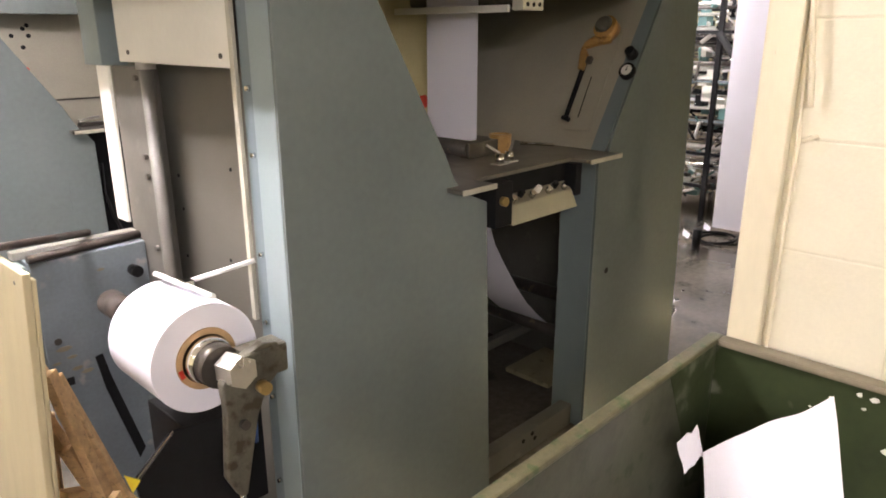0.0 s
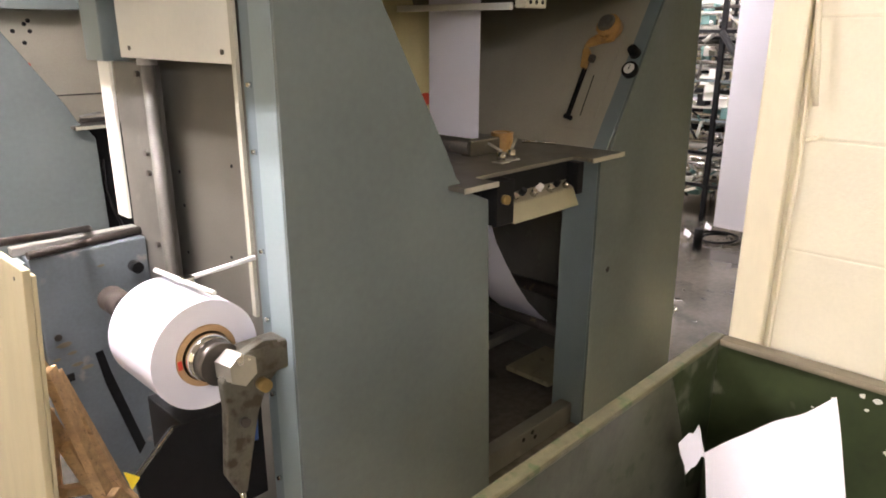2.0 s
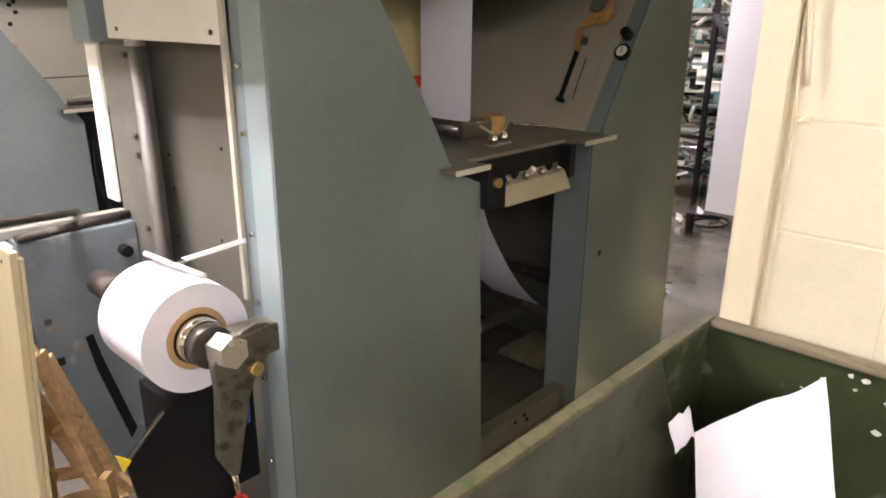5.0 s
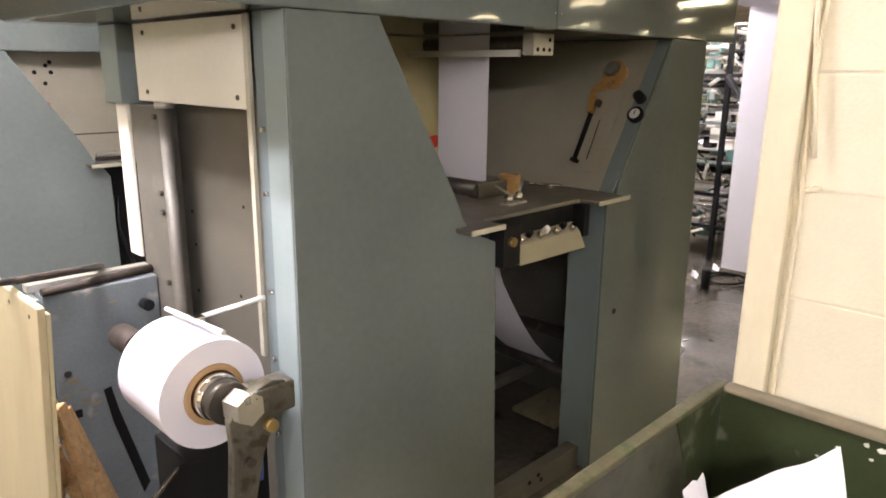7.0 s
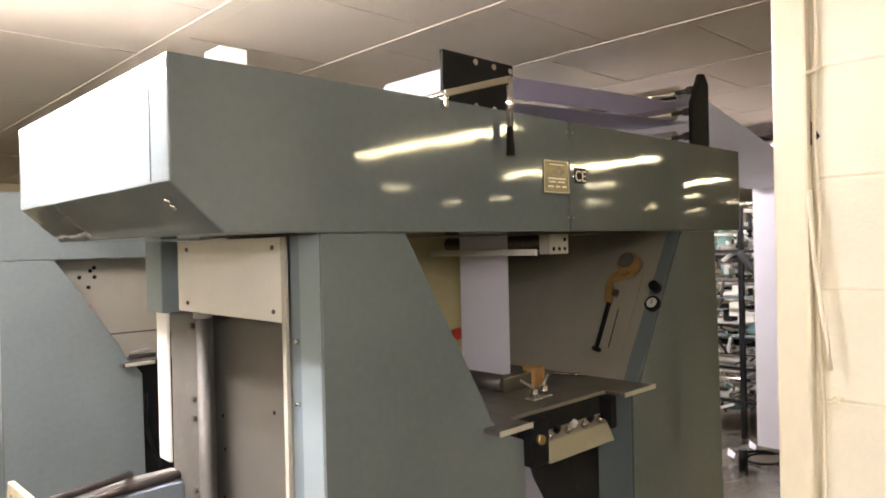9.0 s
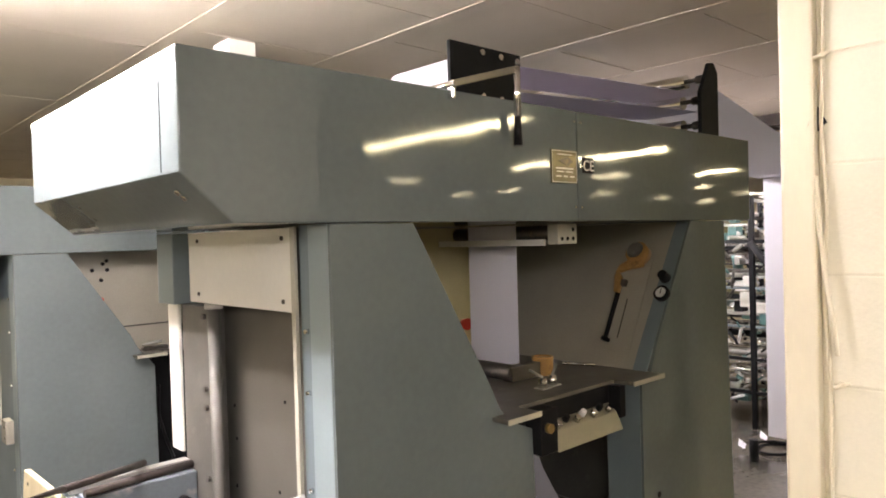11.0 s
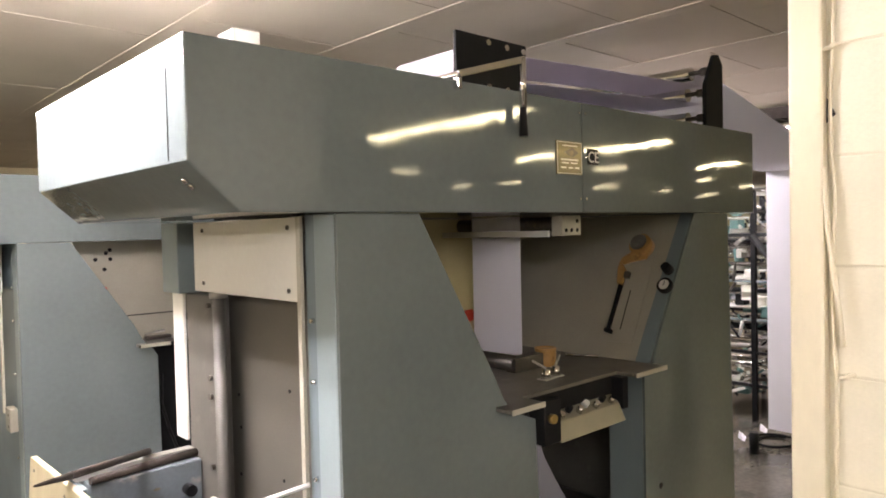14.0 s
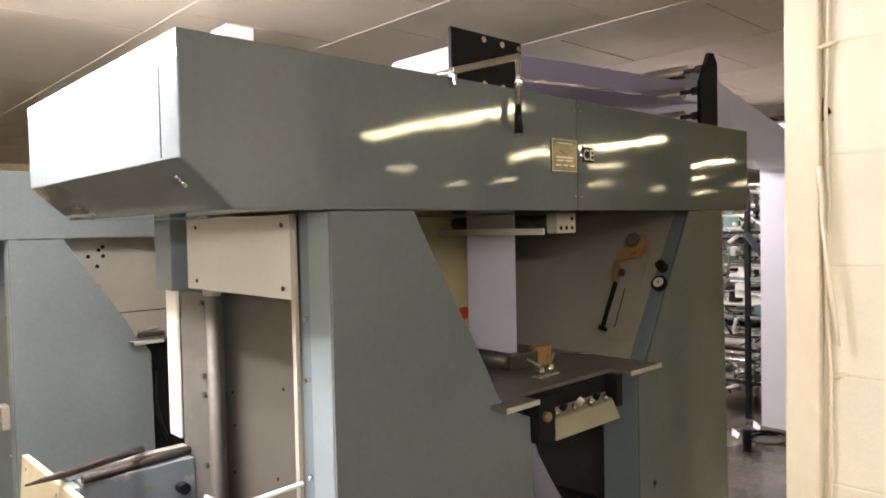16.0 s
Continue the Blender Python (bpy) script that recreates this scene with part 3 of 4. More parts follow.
    lever = put("lever", tube(on(0.238, 0.01, 0.02), on(0.25, 0.27, 0.02), 0.007, n=12), BLACK, "black rod lever with an amber handle")
    put("tip", tube(on(0.25, 0.012, 0.02), on(0.215, 0.004, 0.02), 0.010, n=12), BLACK, "", lever)
    put("handle", slab([(0.235, 0.235), (0.262, 0.235), (0.283, 0.32), (0.268, 0.345), (0.24, 0.31)], 0.01, 0.035, bevel=0.009), ORANGE, "amber handle", lever)
    put("arm", slab([(0.285, 0.33), (0.275, 0.37), (0.20, 0.43), (0.15, 0.43), (0.155, 0.37), (0.22, 0.355)], 0.012, 0.034, bevel=0.008), ORANGE, "amber arm", lever)
    put("clamp", slab([(0.215, 0.27), (0.24, 0.27), (0.24, 0.30), (0.215, 0.30)], 0.01, 0.03, bevel=0.003), DARK_STEEL, "", lever)
    put("wheel", tube(on(0.195, 0.43, 0.006), on(0.195, 0.43, 0.05), 0.052, n=32), ORANGE, "amber hand wheel", lever)
    put("wheel_cap", tube(on(0.205, 0.44, 0.0505), on(0.205, 0.44, 0.062), 0.04, 0.03, n=28), POST, "dark wheel cap", lever)
    put("inner_panel", box(1.15, 1.80, 0.80, 0.815, zl + 0.001, zb - 0.004, bevel=0.003), YELLOWED, "yellowed cream inner panel")
    put("stop_button", tube((1.64, 0.7995, 1.405), (1.64, 0.77, 1.405), 0.022, 0.028, n=20), RED, "red stop button")
    put("hole", tube((1.965, 0.0, 0.72), (1.965, -0.002, 0.72), 0.013, n=14), BLACK)

    # overhead rollers on their brackets
    br = put("bracket", box(0.915, 1.255, 0.085, 0.10, zt, zt + 0.185, bevel=0.003), BLACK, "black roller bracket plate")
    for x, z in ((1.06, zt + 0.165), (1.15, zt + 0.162), (1.235, zt + 0.16), (1.06, zt + 0.02), (1.15, zt + 0.018)):
        put("bolt", tube((x, 0.085, z), (x, 0.078, z), 0.010, n=12), CHROME, "", br)
    put("bracket", box(0.86, 1.12, 0.58, 0.595, zt, zt + 0.115, bevel=0.003), BLACK, "black roller bracket plate")
    put("roller", tube((0.985, 0.101, zt + 0.10), (0.985, 0.579, zt + 0.10), 0.034, n=24), CHROME, "chrome roller")
    arm = Matrix.Translation((0.82, 0, zt + 0.012)) @ Matrix.Rotation(radians(-16.2), 4, "Y")
    crank = put("crank", box(-0.01, 0.30, -0.036, -0.024, -0.011, 0.011, bevel=0.003, m=arm), CHROME, "steel crank arm")
    put("hub", tube((0.825, -0.0235, zt + 0.012), (0.825, 0.084, zt + 0.012), 0.011, n=18), CHROME, "", crank)
    put("shank", tube((1.10, -0.03, zt + 0.10), (1.10, -0.03, zt - 0.06), 0.012, n=16), CHROME, "", crank)
    put("grip", tube((1.10, -0.03, zt - 0.058), (1.10, -0.03, zt - 0.152), 0.011, 0.015, n=16), RUBBER, "black grip", crank)
    put("crank_tail", box(0.818, 0.832, -0.022, 0.0, zt - 0.03, zt + 0.02, bevel=0.002), CHROME, "", crank)
    b2 = put("bracket", prism([(2.565, zt), (2.74, zt), (2.74, zt + 0.33), (2.70, zt + 0.375), (2.655, zt + 0.37), (2.565, zt + 0.22)], "y", 0.08, 0.10, bevel=0.003), BLACK, "tall black roller bracket")
    put("bracket", prism([(2.565, zt), (2.74, zt), (2.74, zt + 0.33), (2.70, zt + 0.375), (2.655, zt + 0.37), (2.565, zt + 0.22)], "y", 1.10, 1.12, bevel=0.003), BLACK, "tall black roller bracket")
    for x, z in ((2.66, zt + 0.30), (2.62, zt + 0.19), (2.62, zt + 0.07)):
        put("roller", tube((x, 0.101, z), (x, 1.099, z), 0.011, n=14), DARK_STEEL)
        put("roller_sleeve", tube((x, 0.20, z), (x, 1.0, z), 0.034, n=24), CHROME, "chrome roller sleeve")
        put("collar", tube((x, 0.12, z), (x, 0.15, z), 0.02, n=16), DARK_STEEL)
    # plaque and conformity plate
    pl = put("plaque", box(1.301, 1.449, -0.004, -0.0005, zt - 0.263, zt - 0.146, bevel=0.001), PLAQUE, "brass maker's plaque with unreadable bars")
    for x0, x1, z0, z1 in ((1.304, 1.446, -0.151, -0.149), (1.304, 1.446, -0.260, -0.258), (1.304, 1.306, -0.258, -0.151), (1.444, 1.446, -0.258, -0.151)):
        put("border", box(x0, x1, -0.0055, -0.0045, zt + z0, zt + z1), CREAM, "", pl)
    put("emblem", prism([(1.34, zt - 0.185), (1.39, zt - 0.168), (1.425, zt - 0.185), (1.39, zt - 0.203)], "y", -0.0055, -0.0045), DARK_STEEL, "dark emblem", pl)
    for x0, x1, z0, z1 in ((1.335, 1.42, -0.164, -0.160), (1.325, 1.425, -0.214, -0.208), (1.33, 1.37, -0.225, -0.220), (1.38, 1.42, -0.225, -0.220), (1.325, 1.355, -0.242, -0.236), (1.368, 1.392, -0.242, -0.236), (1.405, 1.43, -0.242, -0.236)):
        put("bar", box(x0, x1, -0.0055, -0.0045, zt + z0, zt + z1), CREAM, "", pl)
    ce = put("mark_plate", box(1.485, 1.55, -0.004, -0.0005, zt - 0.222, zt - 0.165, bevel=0.001), BLACK, "small black plate with the letters CE")
    cu = bpy.data.curves.new("letters", "FONT")
    cu.body, cu.size, cu.extrude, cu.align_x = "CE", 0.056, 0.0008, "CENTER"
    tmp = new("letters", cu)
    me = bpy.data.meshes.new_from_object(tmp.evaluated_get(bpy.context.evaluated_depsgraph_get()))
    bpy.data.objects.remove(tmp)
    bm = B()
    bm.from_mesh(me)
    bm.transform(Matrix.Translation((1.5175, -0.0055, zt - 0.214)) @ Matrix.Rotation(radians(90), 4, "X"))
    put("letters", bm, WHITE, "white letters CE", ce)
    return p


press(0, 0, 0, True, "tall blue-grey steel printing press with an open operator bay")
press(-0.275, 2.40, -0.07, False, "second blue-grey steel printing press standing behind the first")


# ---------------------------------------------------------------- paper on the press
def webs():
    bm = mesh_box(B(), 1.5795, 1.581, 0.41, 0.69, 1.24, 1.849)
    single("paper_web", bm, PAPER, "white paper web hanging down into the operator bay", "paper web")
    line = [(1.58, 1.20), (1.62, 1.0), (1.70, 0.81), (1.77, 0.70), (1.86, 0.57), (1.95, 0.46), (2.05, 0.365), (2.18, 0.26), (2.34, 0.19)]
    single("paper_web", mesh_sheet(B(), line, 0.40, 0.70), PAPER, "white paper web sagging below the table", "paper web")
    # overhead webs between the roller brackets
    wrap = [(0.985 - 0.046 * math.sin(radians(k)), 2.35 + 0.046 * math.cos(radians(k))) for k in range(0, 181, 15)]
    run = [(2.62, 2.47), (1.8, 2.435), (1.2, 2.405)] + wrap + [(1.2, 2.312), (1.8, 2.342), (2.62, 2.385)]
    single("paper_web", mesh_sheet(B(), run, 0.12, 0.42, 0.0015), LILAC, "white paper web turned round the top roller", "paper web")
    far = [(2.72, 2.56), (2.9, 2.52), (3.6, 2.38), (4.6, 2.26), (5.2, 2.22)]
    single("paper_web", mesh_sheet(B(), far, 0.15, 0.92), PAPER, "white paper web running on to the next unit", "paper web")
    single("paper_web", mesh_box(B(), 5.2, 5.203, 0.30, 0.88, 0.10, 2.22), PAPER, "white paper web hanging down in the far unit", "paper web")


webs()

# paper reel with its chuck, on the shaft
RX, RZ, RY0, RY1 = 0.19, 0.902, 0.10, 0.352
reel = thing("paper_reel", (RX, RY0, RZ), "white paper reel on a brown card core in the unwind", "paper reel")
part("paper", ring((RX, RY0, RZ), "y", 0.082, 0.145, RY1 - RY0, n=72), PAPER_EDGE, reel)
part("core", ring((RX, RY0 - 0.004, RZ), "y", 0.066, 0.0815, RY1 - RY0 + 0.008, n=48), CARD, reel, "brown card core")
part("chuck", tube((RX, RY0 - 0.040, RZ), (RX, RY0 + 0.012, RZ), 0.0585, 0.0657, n=36), CHROME, reel, "bright steel chuck cone")
part("print_mark", box(RX - 0.012, RX + 0.012, RY0 - 0.0055, RY0 - 0.0042, RZ + 0.068, RZ + 0.079), RED, reel, "small red stamp on the core")


def unwind():
    u = thing("unwind_stand", (0.2, 0.7, 0), "blue-grey unwind stand with chipped paint beside the press", "unwind stand")
    outline = [(0.03, 1.007), (0.035, 0.66), (0.05, 0.37), (0.15, 0.09), (0.17, 0.0), (0.399, 0.0), (0.399, 1.007)]
    part("arm_plate", prism(outline, "y", 0.90, 0.99, bevel=0.006), PAINT_WORN, u, "chipped blue-grey arm plate")
    part("slot", prism([(0.178, 0.64), (0.203, 0.645), (0.22, 0.555), (0.300, 0.235), (0.275, 0.20), (0.197, 0.515)], "y", 0.894, 0.899), BLACK, u, "black slot")
    part("hole", box(0.08, 0.103, 0.894, 0.899, 0.568, 0.595), BLACK, u)
    part("hole", tube((0.075, 0.899, 0.73), (0.075, 0.897, 0.73), 0.012, n=12), DARK_STEEL, u)
    for x, z, r in ((0.09, 0.70, 0.016), (0.12, 0.62, 0.012), (0.11, 0.665, 0.01), (0.15, 0.60, 0.013), (0.06, 0.655, 0.009), (0.24, 0.94, 0.008)):
        pts = [(x + r * math.cos(k * 1.05) * (1.5 + 0.4 * math.sin(k * 2.3)), z + r * 0.6 * math.sin(k * 1.05)) for k in range(6)]
        part("bare_patch", prism(pts, "y", 0.8975, 0.8995), RIM_PALE, u, "patch worn to bare metal")
    part("side_strip", box(-0.015, 0.024, 0.90, 0.99, 0.56, 1.0, bevel=0.004), PAINT_LIGHTENED, u, "pale edge plate")
    part("top_rail", box(0.005, 0.40, 0.965, 1.005, 1.0075, 1.034, bevel=0.003), STEEL, u, "worn steel rail")
    part("bearing", tube((RX - 0.03, 0.50, RZ + 0.02), (RX - 0.03, 0.62, RZ + 0.02), 0.04, n=20), BAR, u, "oily bearing housing")
    part("knob", tube((0.345, 0.86, 0.915), (0.345, 0.899, 0.915), 0.02, n=16), BLACK, u)
    # near bracket that carries the shaft end
    part("shaft", tube((RX, RY0 - 0.10, RZ), (RX, 0.61, RZ), 0.018, n=24), GREASY, u, "greasy steel shaft")
    part("collar", tube((RX, RY0 - 0.078, RZ), (RX, RY0 - 0.0405, RZ), 0.055, n=32), DARK_STEEL, u, "dark steel collar")
    part("nut", tube((RX + 0.018, RY0 - 0.15, RZ + 0.004), (RX + 0.012, RY0 - 0.085, RZ), 0.042, n=6), NUT, u, "bright hexagon nut")
    bracket = [(0.165, 0.80), (0.15, 0.62), (0.18, 0.555), (0.20, 0.555), (0.215, 0.62), (0.25, 0.765), (0.28, 0.83), (0.322, 0.865), (0.322, 0.945), (0.28, 0.955), (0.20, 0.93), (0.16, 0.88)]
    part("shaft_bracket", prism(bracket, "y", -0.03, 0.0, bevel=0.006), GREASY, u, "greasy cast bracket")
    part("bracket_lug", box(0.23, 0.345, -0.0345, 0.04, 0.86, 0.94, bevel=0.008), GREASY, u, "greasy lug bolted to the press")
    part("bolt", tube((0.262, -0.031, 0.845), (0.262, -0.058, 0.845), 0.017, n=14), BRASS, u, "brass bolt end")
    part("pivot", tube((0.205, -0.031, 0.76), (0.205, -0.045, 0.76), 0.013, n=12), DARK_STEEL, u)
    part("cylinder_rod", tube((0.19, -0.015, 0.56), (0.20, -0.015, 0.47), 0.008, n=12), CHROME, u)
    part("cylinder", tube((0.20, -0.015, 0.47), (0.215, -0.015, 0.02), 0.02, n=16), RED, u, "red cylinder")
    part("hose", tube((0.265, 0.02, 0.74), (0.262, 0.02, 0.66), 0.007, n=10), BLUE, u, "blue hose")
    part("tie_rod", tube((0.239, 0.242, 1.064), (0.386, 0.16, 1.105), 0.007, n=12), WHITE, u, "pale tie rod")
    part("sensor_arm", tube((0.195, 0.36, 1.066), (0.22, 0.086, 1.066), 0.007, n=12), WHITE, u, "pale sensor arm")
    part("clamp", box(0.205, 0.235, 0.21, 0.25, 1.058, 1.075, bevel=0.004), CHROME, u)
    part("guard", prism([(-0.01, 0.61), (0.10, 0.705), (0.25, 0.69), (0.36, 0.69), (0.36, 0.38), (0.02, 0.38)], "y", 0.15, 0.165, bevel=0.002), BLACK, u, "black guard under the reel")
    part("motor_box", box(0.16, 0.36, 0.17, 0.45, 0.38, 0.66, bevel=0.006), BLACK, u, "black motor box under the reel")
    part("motor_foot", box(0.20, 0.32, 0.22, 0.40, 0.121, 0.379), BLACK, u)
    part("guard_edge", prism([(-0.012, 0.612), (0.10, 0.71), (0.10, 0.704), (-0.008, 0.606)], "y", 0.145, 0.1495), CHROME, u)
    part("guard_leg", box(0.12, 0.17, 0.16, 0.21, 0.0, 0.379), PAINT_WORN, u)
    part("warning_mark", prism([(-0.035, 0.645), (0.0, 0.615), (-0.022, 0.59)], "y", 0.14, 0.149), YELLOW, u, "yellow warning mark")
    part("foot_beam", box(0.10, 0.38, 0.10, 0.59, 0.0, 0.12, bevel=0.006), PAINT_WORN, u)
    b = B()
    mesh_tube(b, (0.03, 0.90, 1.0215), (0.398, 0.943, 1.0225), 0.013, 0.0145, n=14)
    single("steel_bar", b, BAR, "dark steel bar lying on the unwind stand", "bar", "bars")
    b = B()
    mesh_tube(b, (-0.274, 0.20, 1.268), (-0.155, 0.396, 1.211), 0.003, 0.010, n=14)
    mesh_tube(b, (-0.155, 0.396, 1.211), (0.25, 1.0, 1.046), 0.010, 0.012, n=14)
    single("steel_bar", b, BAR, "dark tapered steel bar lying on the unwind stand", "bar", "bars")


unwind()

# ---------------------------------------------------------------- board and pallet wood beside the unwind
bd = thing("crate_side", (-0.15, 0.5, 0), "cream varnished crate side standing on the floor", "crate")
LEAN = Matrix(((1, 0, 0.065, -0.0775), (0, 1, 0, 0), (0, 0, 1, 0), (0, 0, 0, 1)))


def leaning(bm):
    """The crate side leans against the unwind stand: its foot stands out from its top."""
    bm.transform(LEAN)
    return bm


part("board", leaning(prism([(0.18, 0.0), (0.18, 1.197), (0.75, 1.183), (0.75, 0.0)], "x", -0.165, -0.148, bevel=0.003)), BOARD, bd)
part("edge_batten", leaning(box(-0.1475, -0.137, 0.18, 0.21, 0.0, 1.18, bevel=0.003)), BOARD, bd, "cream batten")
for y, z in ((0.24, 1.165), (0.40, 1.162), (0.56, 1.158), (0.70, 1.155)):
    part("nail", leaning(tube((-0.165, y, z), (-0.1665, y, z), 0.005, n=8)), DARK_STEEL, bd)
for i, (a, b, w) in enumerate((((-0.085, 0.44, 0.84), (0.0, 0.37, 0.38), 0.05), ((-0.08, 0.42, 0.62), (0.02, 0.36, 0.30), 0.035), ((-0.1, 0.42, 0.34), (0.05, 0.34, 0.30), 0.06), ((-0.10, 0.36, 0.03), (0.08, 0.25, 0.05), 0.06), ((-0.11, 0.48, 0.72), (-0.03, 0.42, 0.46), 0.045), ((-0.12, 0.40, 0.50), (-0.02, 0.45, 0.44), 0.05), ((0.0, 0.36, 0.46), (0.03, 0.33, 0.02), 0.04), ((-0.02, 0.62, 0.74), (0.10, 0.56, 0.28), 0.05), ((-0.03, 0.60, 0.52), (0.13, 0.55, 0.24), 0.05), ((-0.06, 0.68, 0.80), (0.0, 0.66, 0.62), 0.07), ((-0.06, 0.58, 0.26), (0.11, 0.56, 0.24), 0.10), ((0.02, 0.62, 0.001), (0.03, 0.61, 0.25), 0.12), ((-0.08, 0.66, 0.001), (-0.05, 0.65, 0.6), 0.10))):
    m = Matrix.Translation((Vector(a) + Vector(b)) / 2) @ (Vector(b) - Vector(a)).to_track_quat("Z", "Y").to_matrix().to_4x4()
    L = (Vector(b) - Vector(a)).length / 2
    single("wood_offcut", box(-w / 2, w / 2, -0.012, 0.012, -L, L, bevel=0.003, m=m), WOOD, "raw brown pallet wood offcut leaning in a pile", "wood offcut", "wood offcuts")

# ---------------------------------------------------------------- bin with waste paper
BX0, BX1, BY0, BY1, BZ = -0.12, 0.752, -1.75, -0.958, 1.10


def waste_bin():
    b = thing("waste_bin", ((BX0 + BX1) / 2, (BY0 + BY1) / 2, 0), "scuffed dark green steel waste paper bin", "bin")
    t = 0.006
    part("side", box(BX0, BX1, BY1 - t, BY1, 0.1, BZ, bevel=0.002), SCUFFED, b, "side scuffed to bare grey")
    part("side", box(BX0, BX1, BY0, BY0 + t, 0.1, BZ, bevel=0.002), GREEN, b)
    part("end", box(BX1 - t, BX1, BY0 + t, BY1 - t - 0.0005, 0.1, BZ, bevel=0.002), GREEN, b)
    part("end", box(BX0, BX0 + t, BY0 + t, BY1 - t - 0.0005, 0.1, BZ, bevel=0.002), GREEN, b)
    part("bottom", box(BX0 + t, BX1 - t, BY0 + t, BY1 - t, 0.1, 0.11), GREEN, b)
    for n, (x0, x1, y0, y1) in enumerate(((BX0 - 0.012, BX1 + 0.012, BY1 - 0.012, BY1 + 0.014), (BX0 - 0.012, BX1 + 0.012, BY0 - 0.014, BY0 + 0.012), (BX1 - 0.022, BX1 + 0.0118, BY0 + 0.0125, BY1 - 0.0125), (BX0 - 0.0118, BX0 + 0.012, BY0 + 0.0125, BY1 - 0.0125))):
        part("rim", box(x0, x1, y0, y1, BZ + 0.0005, BZ + 0.014, bevel=0.005), RIM_PALE if n == 2 else RIM, b, "worn folded rim")
    # Darker green triangle below the rim, towards the end wall.
    part("green_patch", prism([(0.55, 1.098), (0.744, 1.098), (0.744, 0.78), (0.67, 0.80), (0.63, 0.93)], "y", BY1 - t - 0.0012, BY1 - t - 0.0002), GREEN, b, "dark green patch near the corner")
    for x in (BX0 + 0.12, BX1 - 0.12):
        for y in (BY0 + 0.1, BY1 - 0.1):
            part("wheel", tube((x, y - 0.02, 0.05), (x, y + 0.02, 0.05), 0.05, n=20), RUBBER, b, "black castor wheel")


waste_bin()
for y, z, r in ((-1.225, 1.083, 0.006), (-1.25, 1.080, 0.008), (-1.235, 1.058, 0.004), (-1.29, 1.05, 0.009), (-1.28, 0.99, 0.009), (-1.18, 1.06, 0.003), (-1.15, 1.03, 0.003)):
    pts = [(y + r * random.uniform(0.6, 1.2) * math.cos(k * 1.05), z + r * random.uniform(0.4, 0.9) * math.sin(k * 1.05)) for k in range(6)]
    part("paint_chip", prism(pts, "x", BX1 - 0.0085, BX1 - 0.0062), WHITE, bpy.data.objects["waste_bin"], "white scuff")


def sheet(name, corner, u, v, nu, nv, bend, label, mat=PAPER):
    bm = B()
    grid = []
    for i in range(nu + 1):
        row = []
        for j in range(nv + 1):
            a, c = i / nu, j / nv
            q = Vector(corner) + Vector(u) * a + Vector(v) * c
            q.z += bend * math.sin(a * 2.6) * (0.4 + c) + 0.012 * noise.noise(Vector((a * 3, c * 3, corner[0] * 9)))
            row.append(bm.verts.new(q))
        grid.append(row)
    for i in range(nu):
        for j in range(nv):
            f = bm.faces.new((grid[i][j], grid[i + 1][j], grid[i + 1][j + 1], grid[i][j + 1]))
            f.smooth = True
    ob = single(name, bm, mat, label, "paper sheet", "waste paper")
    return ob


sheet("paper_sheet", (0.52, -1.05, 0.99), (0.155, -0.15, 0.10), (-0.16, -0.12, -0.28), 18, 14, 0.018, "large white waste sheet standing in the bin")
sheet("paper_sheet", (0.50, -1.01, 1.0), (0.03, -0.02, 0.03), (0.0, -0.02, -0.05), 4, 4, 0.004, "torn scrap of white paper in the bin")
sheet("paper_sheet", (0.05, -1.05, 0.55), (0.6, 0.0, 0.05), (0.05, -0.6, 0.0), 14, 14, 0.05, "crumpled white waste sheet lying in the bin")

# ---------------------------------------------------------------- small things on the table
jar = B()
mesh_tube(jar, (1.61, 0.31, 1.236), (1.61, 0.31, 1.302), 0.044, n=28)
mesh_ring(jar, (1.61, 0.31, 1.303), "z", 0.037, 0.045, 0.007)
single("glue_tin", jar, ORANGE, "small amber tin standing on the steel table", "tin")
for x, y, a in ((1.40, 0.14, 140), (1.47, 0.15, 20)):
    c = thing("toggle_clamp", (x, y, 1.235), "small bright toggle clamp standing on the steel table", "clamp", "toggle clamps")
    part("body", tube((x, y, 1.236), (x, y, 1.275), 0.018, 0.016, n=16), CHROME, c)
    d = Vector((math.cos(radians(a)), math.sin(radians(a)), 0.6)) * 0.05
    part("handle", tube((x, y, 1.277), Vector((x, y, 1.277)) + d, 0.005, n=10), STEEL, c, "steel handle")
    part("base", box(x - 0.025, x + 0.025, y - 0.022, y + 0.022, 1.2355, 1.2405, bevel=0.002), STEEL, c)
spanner = B()
mesh_tube(spanner, (1.83, 0.36, 1.243), (1.88, 0.24, 1.243), 0.006, n=10)
mesh_tube(spanner, (1.825, 0.372, 1.243), (1.832, 0.355, 1.243), 0.008, 0.006, n=10)
single("rod", spanner, CHROME, "short bright rod lying on the steel table", "rod")


# ---------------------------------------------------------------- behind and beyond the press
structure("wall_pier", box(0.780, 0.906, 1.32, 1.474, 0, 2.697, bevel=0.004), CREAM, "cream painted pier behind the press")
tray = thing("cable_tray", (5.4, 0.9, HZ), "dark steel cable tray under the ceiling", "cable tray")
part("side", box(5.2, 5.22, -0.6, 3.4, 2.64, 2.735), BAR, tray)
part("side", box(5.5, 5.52, -0.6, 3.4, 2.64, 2.735), BAR, tray)
for k in range(26):
    part("rung", box(5.221, 5.499, -0.55 + k * 0.15, -0.52 + k * 0.15, 2.65, 2.66), BAR, tray)
for y in (-0.5, 1.4, 3.3):
    part("hanger", box(5.34, 5.38, y, y + 0.03, 2.661, HZ), BAR, tray)


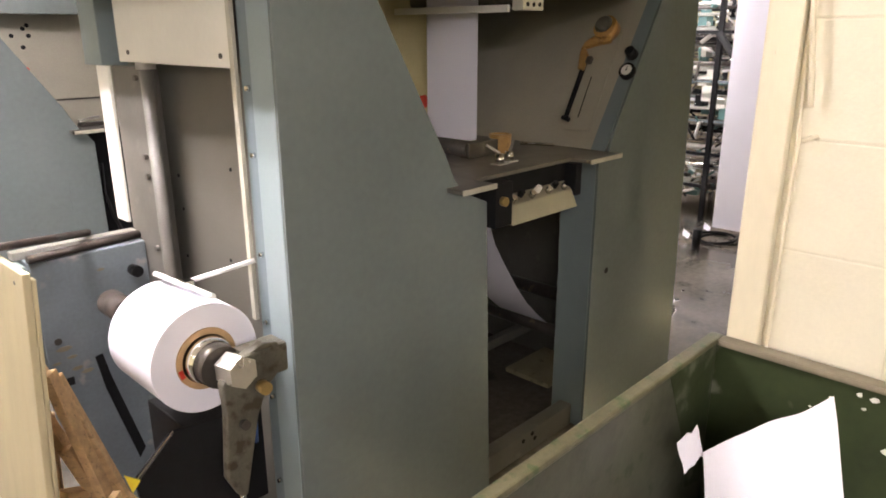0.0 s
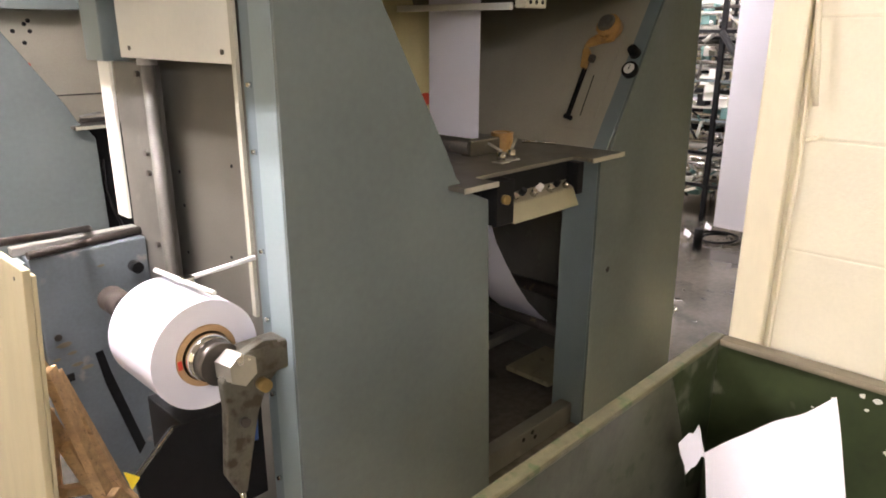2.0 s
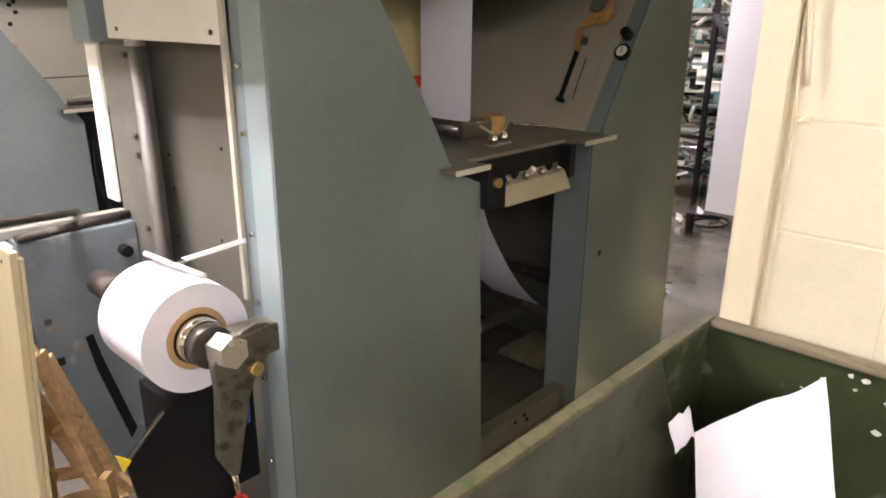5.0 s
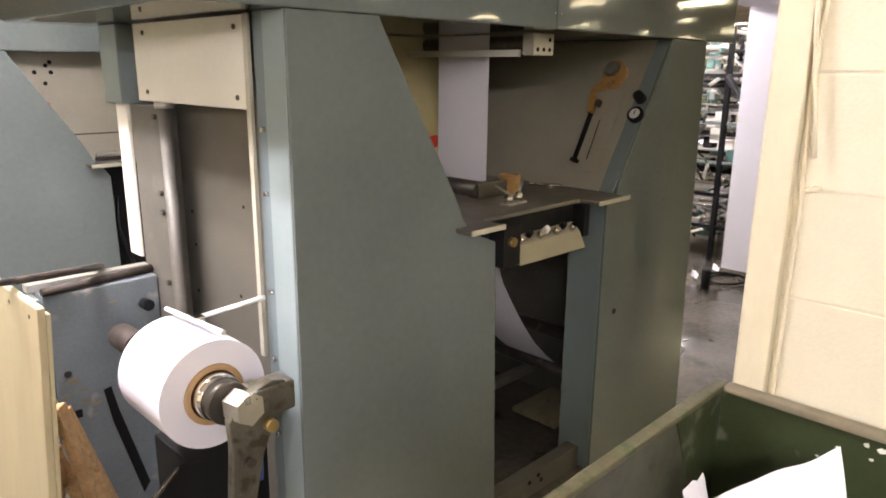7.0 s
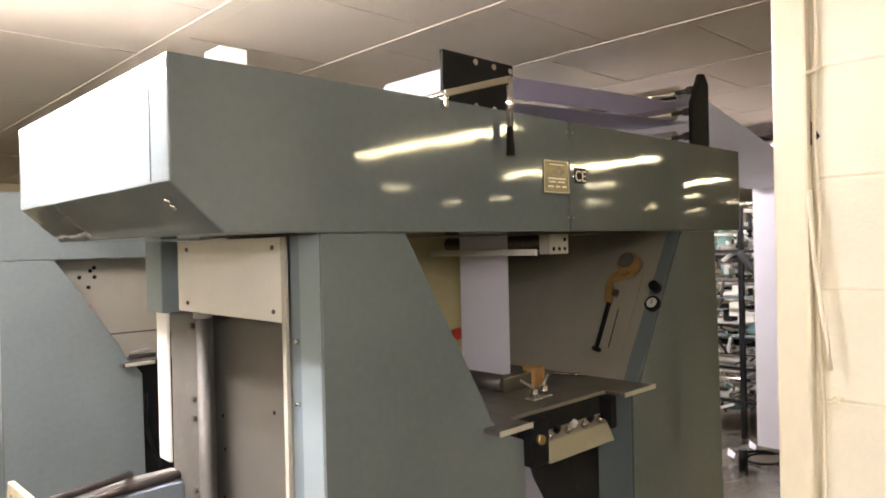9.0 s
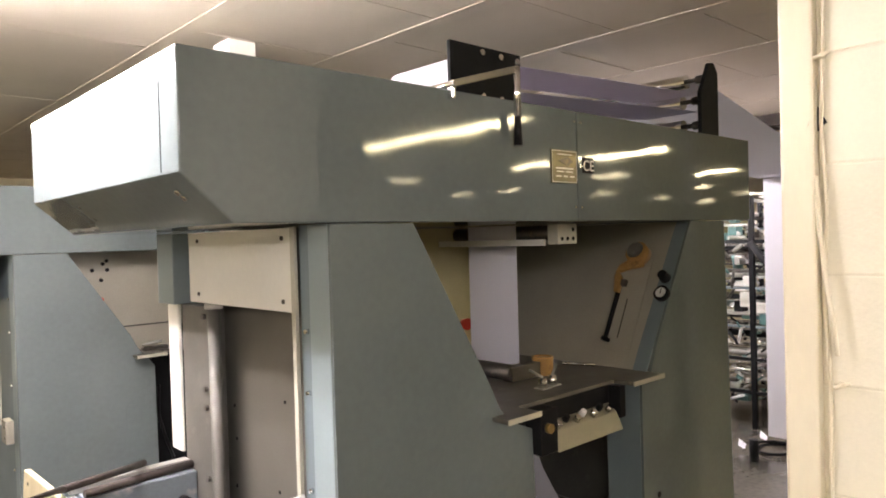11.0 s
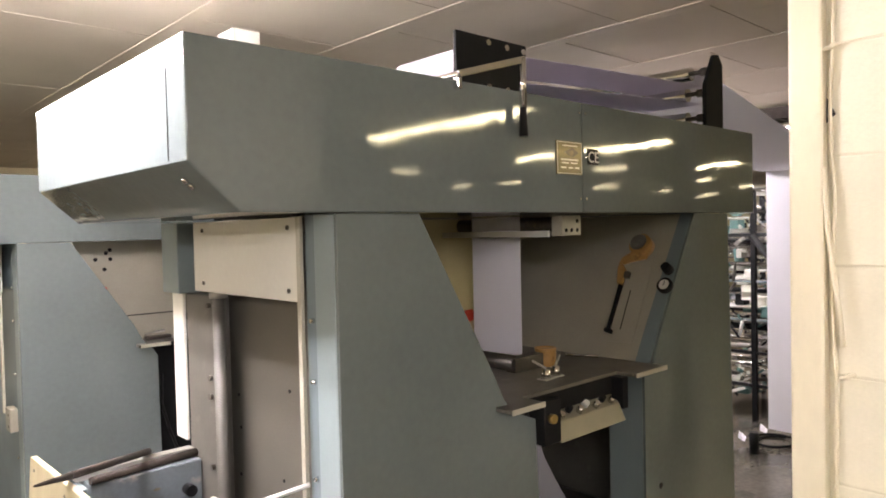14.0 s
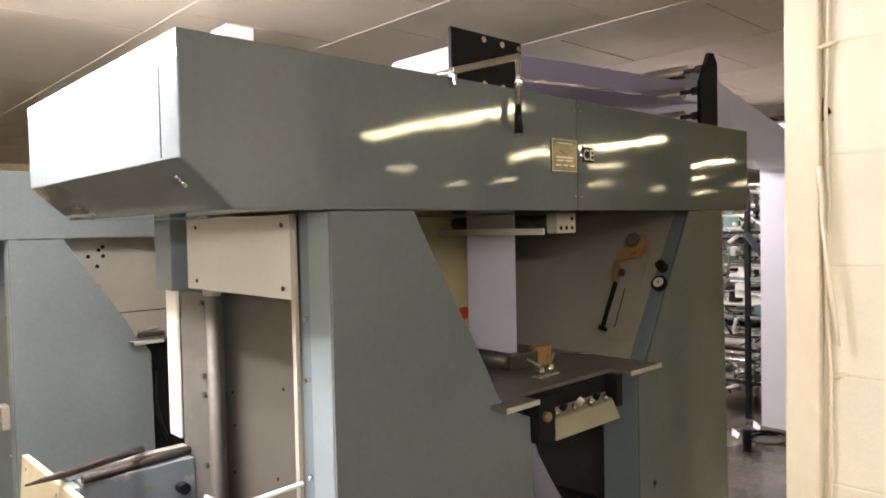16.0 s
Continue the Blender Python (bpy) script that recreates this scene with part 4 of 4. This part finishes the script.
def column(x, y):
    c = thing("steel_column", (x, y, 0), "dark grey steel column of the hall", "column")
    for d in (-0.085, 0.075):
        part("flange", box(x - 0.075, x + 0.075, y + d, y + d + 0.01, 0.012, HZ - 0.004), POST, c)
    part("web", box(x - 0.004, x + 0.004, y - 0.0745, y + 0.0745, 0.012, HZ - 0.004), POST, c)
    part("foot_plate", box(x - 0.13, x + 0.13, y - 0.13, y + 0.13, 0.0, 0.0115, bevel=0.002), POST, c)


column(5.0, -1.49)


def far_unit():
    u = thing("folding_machine", (6.3, 1.5, 0), "far paper converting unit of bare rollers, black frames and teal covers", "machine")
    rnd = random.Random(5)
    for x, y in ((5.7, 0.55), (5.7, 1.20), (5.7, 2.2), (6.9, 0.6), (6.9, 1.62), (6.9, 2.4)):
        part("post", box(x - 0.022, x + 0.022, y - 0.022, y + 0.022, 0, 2.1, bevel=0.004), BLACK, u, "black frame post")
    for z in (0.25, 0.55, 0.85, 1.2, 1.62, 2.05):
        part("rail", box(5.72, 6.88, 1.19, 1.23, z, z + 0.03, bevel=0.004), rnd.choice((STEEL, BLACK, CHROME)), u)
        part("rail", box(5.69, 5.71, 0.56, 2.2, z + 0.06, z + 0.09, bevel=0.004), rnd.choice((STEEL, BLACK, CHROME)), u)
    part("brace", tube((5.66, 1.20, 1.69), (5.66, 0.80, 1.18), 0.03, n=12), BLACK, u, "black diagonal brace")
    for k in range(46):
        x, z = rnd.uniform(5.78, 6.8), rnd.uniform(0.22, 2.0)
        r = rnd.uniform(0.012, 0.035)
        part("roller", tube((x, 0.6, z), (x, 2.15, z), r, n=14), rnd.choice((CHROME, CHROME, DARK_STEEL, STEEL, BLACK)), u)
    for k in range(70):
        x, y, z = rnd.uniform(5.75, 6.9), rnd.uniform(0.9, 1.7), rnd.uniform(0.15, 2.0)
        a, b_, c = rnd.uniform(0.02, 0.07), rnd.uniform(0.02, 0.06), rnd.uniform(0.02, 0.07)
        part("fitting", box(x - a, x + a, y - b_, y + b_, z - c, z + c, bevel=0.006), rnd.choice((TEAL, TEAL, PAINT_DULL, WHITE, BLACK, STEEL, CREAM, DARK_STEEL)), u)
    for k in range(170):
        c = Vector((rnd.uniform(5.62, 6.3), rnd.uniform(0.78, 1.62), rnd.uniform(0.2, 2.1)))
        d = Vector((rnd.uniform(-1, 1), rnd.uniform(-1, 1), rnd.uniform(-1, 1))).normalized() * rnd.uniform(0.03, 0.11)
        part("fitting", tube(c - d, c + d, rnd.uniform(0.006, 0.02), n=10), rnd.choice((CHROME, CHROME, WHITE, BLACK, TEAL, STEEL, DARK_STEEL)), u)
    for z0, z1, y0 in ((0.62, 0.92, 0.98), (1.35, 1.62, 1.05), (0.95, 1.15, 1.28)):
        part("cover", box(6.0, 6.3, y0, y0 + 0.16, z0, z1 - 0.08, bevel=0.01), TEAL, u, "teal cover")
    for k in (0, 2):
        part("shelf", box(5.74, 6.85, 0.62, 1.75, 0.30 + 0.36 * k, 0.312 + 0.36 * k, bevel=0.002), rnd.choice((STEEL, CHROME, PAINT_DULL)), u)
    for k in range(14):
        x, y, z = rnd.uniform(5.8, 6.7), rnd.uniform(0.95, 1.6), 0.312 + 0.36 * rnd.choice((0, 2))
        part("paper_stack", box(x, x + 0.2, y, y + 0.15, z, z + rnd.uniform(0.02, 0.09), bevel=0.002), rnd.choice((PAPER, WHITE, CREAM)), u)


far_unit()
st = single("bollard", tube((4.8, 0.83, 0), (4.8, 0.83, 0.17), 0.035, n=18), BLACK, "short black post stub on the concrete floor", "bollard")
loops = []
for k in range(22):
    a = k * 0.42
    q = Vector((5.15 + 0.20 * math.cos(a) * (1 - k * 0.012), 0.80 + 0.13 * math.sin(a) * (1 + k * 0.01), 0.012 + 0.0015 * k))
    loops.append(q)
single("cable", mesh_path(B(), loops, 0.011), BLACK, "black cable coiled on the floor", "cable")
for k in range(2):
    rnd2 = random.Random(k)
    sheet("paper_scrap", (4.9 + rnd2.uniform(0, 0.5), 0.72 + rnd2.uniform(0, 0.3), 0.015 + 0.01 * k), (0.07, 0.02, 0.02), (0.01, 0.06, 0.02), 6, 6, 0.02, "crumpled paper scrap on the floor")


# ---------------------------------------------------------------- what moves
def motions():
    # the running reel turns about its shaft, three and a half times a second
    walk(reel, [(k * 0.0625, pose(RX, RY0, RZ, 0, 8.0 + 1267.0 * (k * 0.0625 - 3.5), 0)) for k in range(257)])


motions()
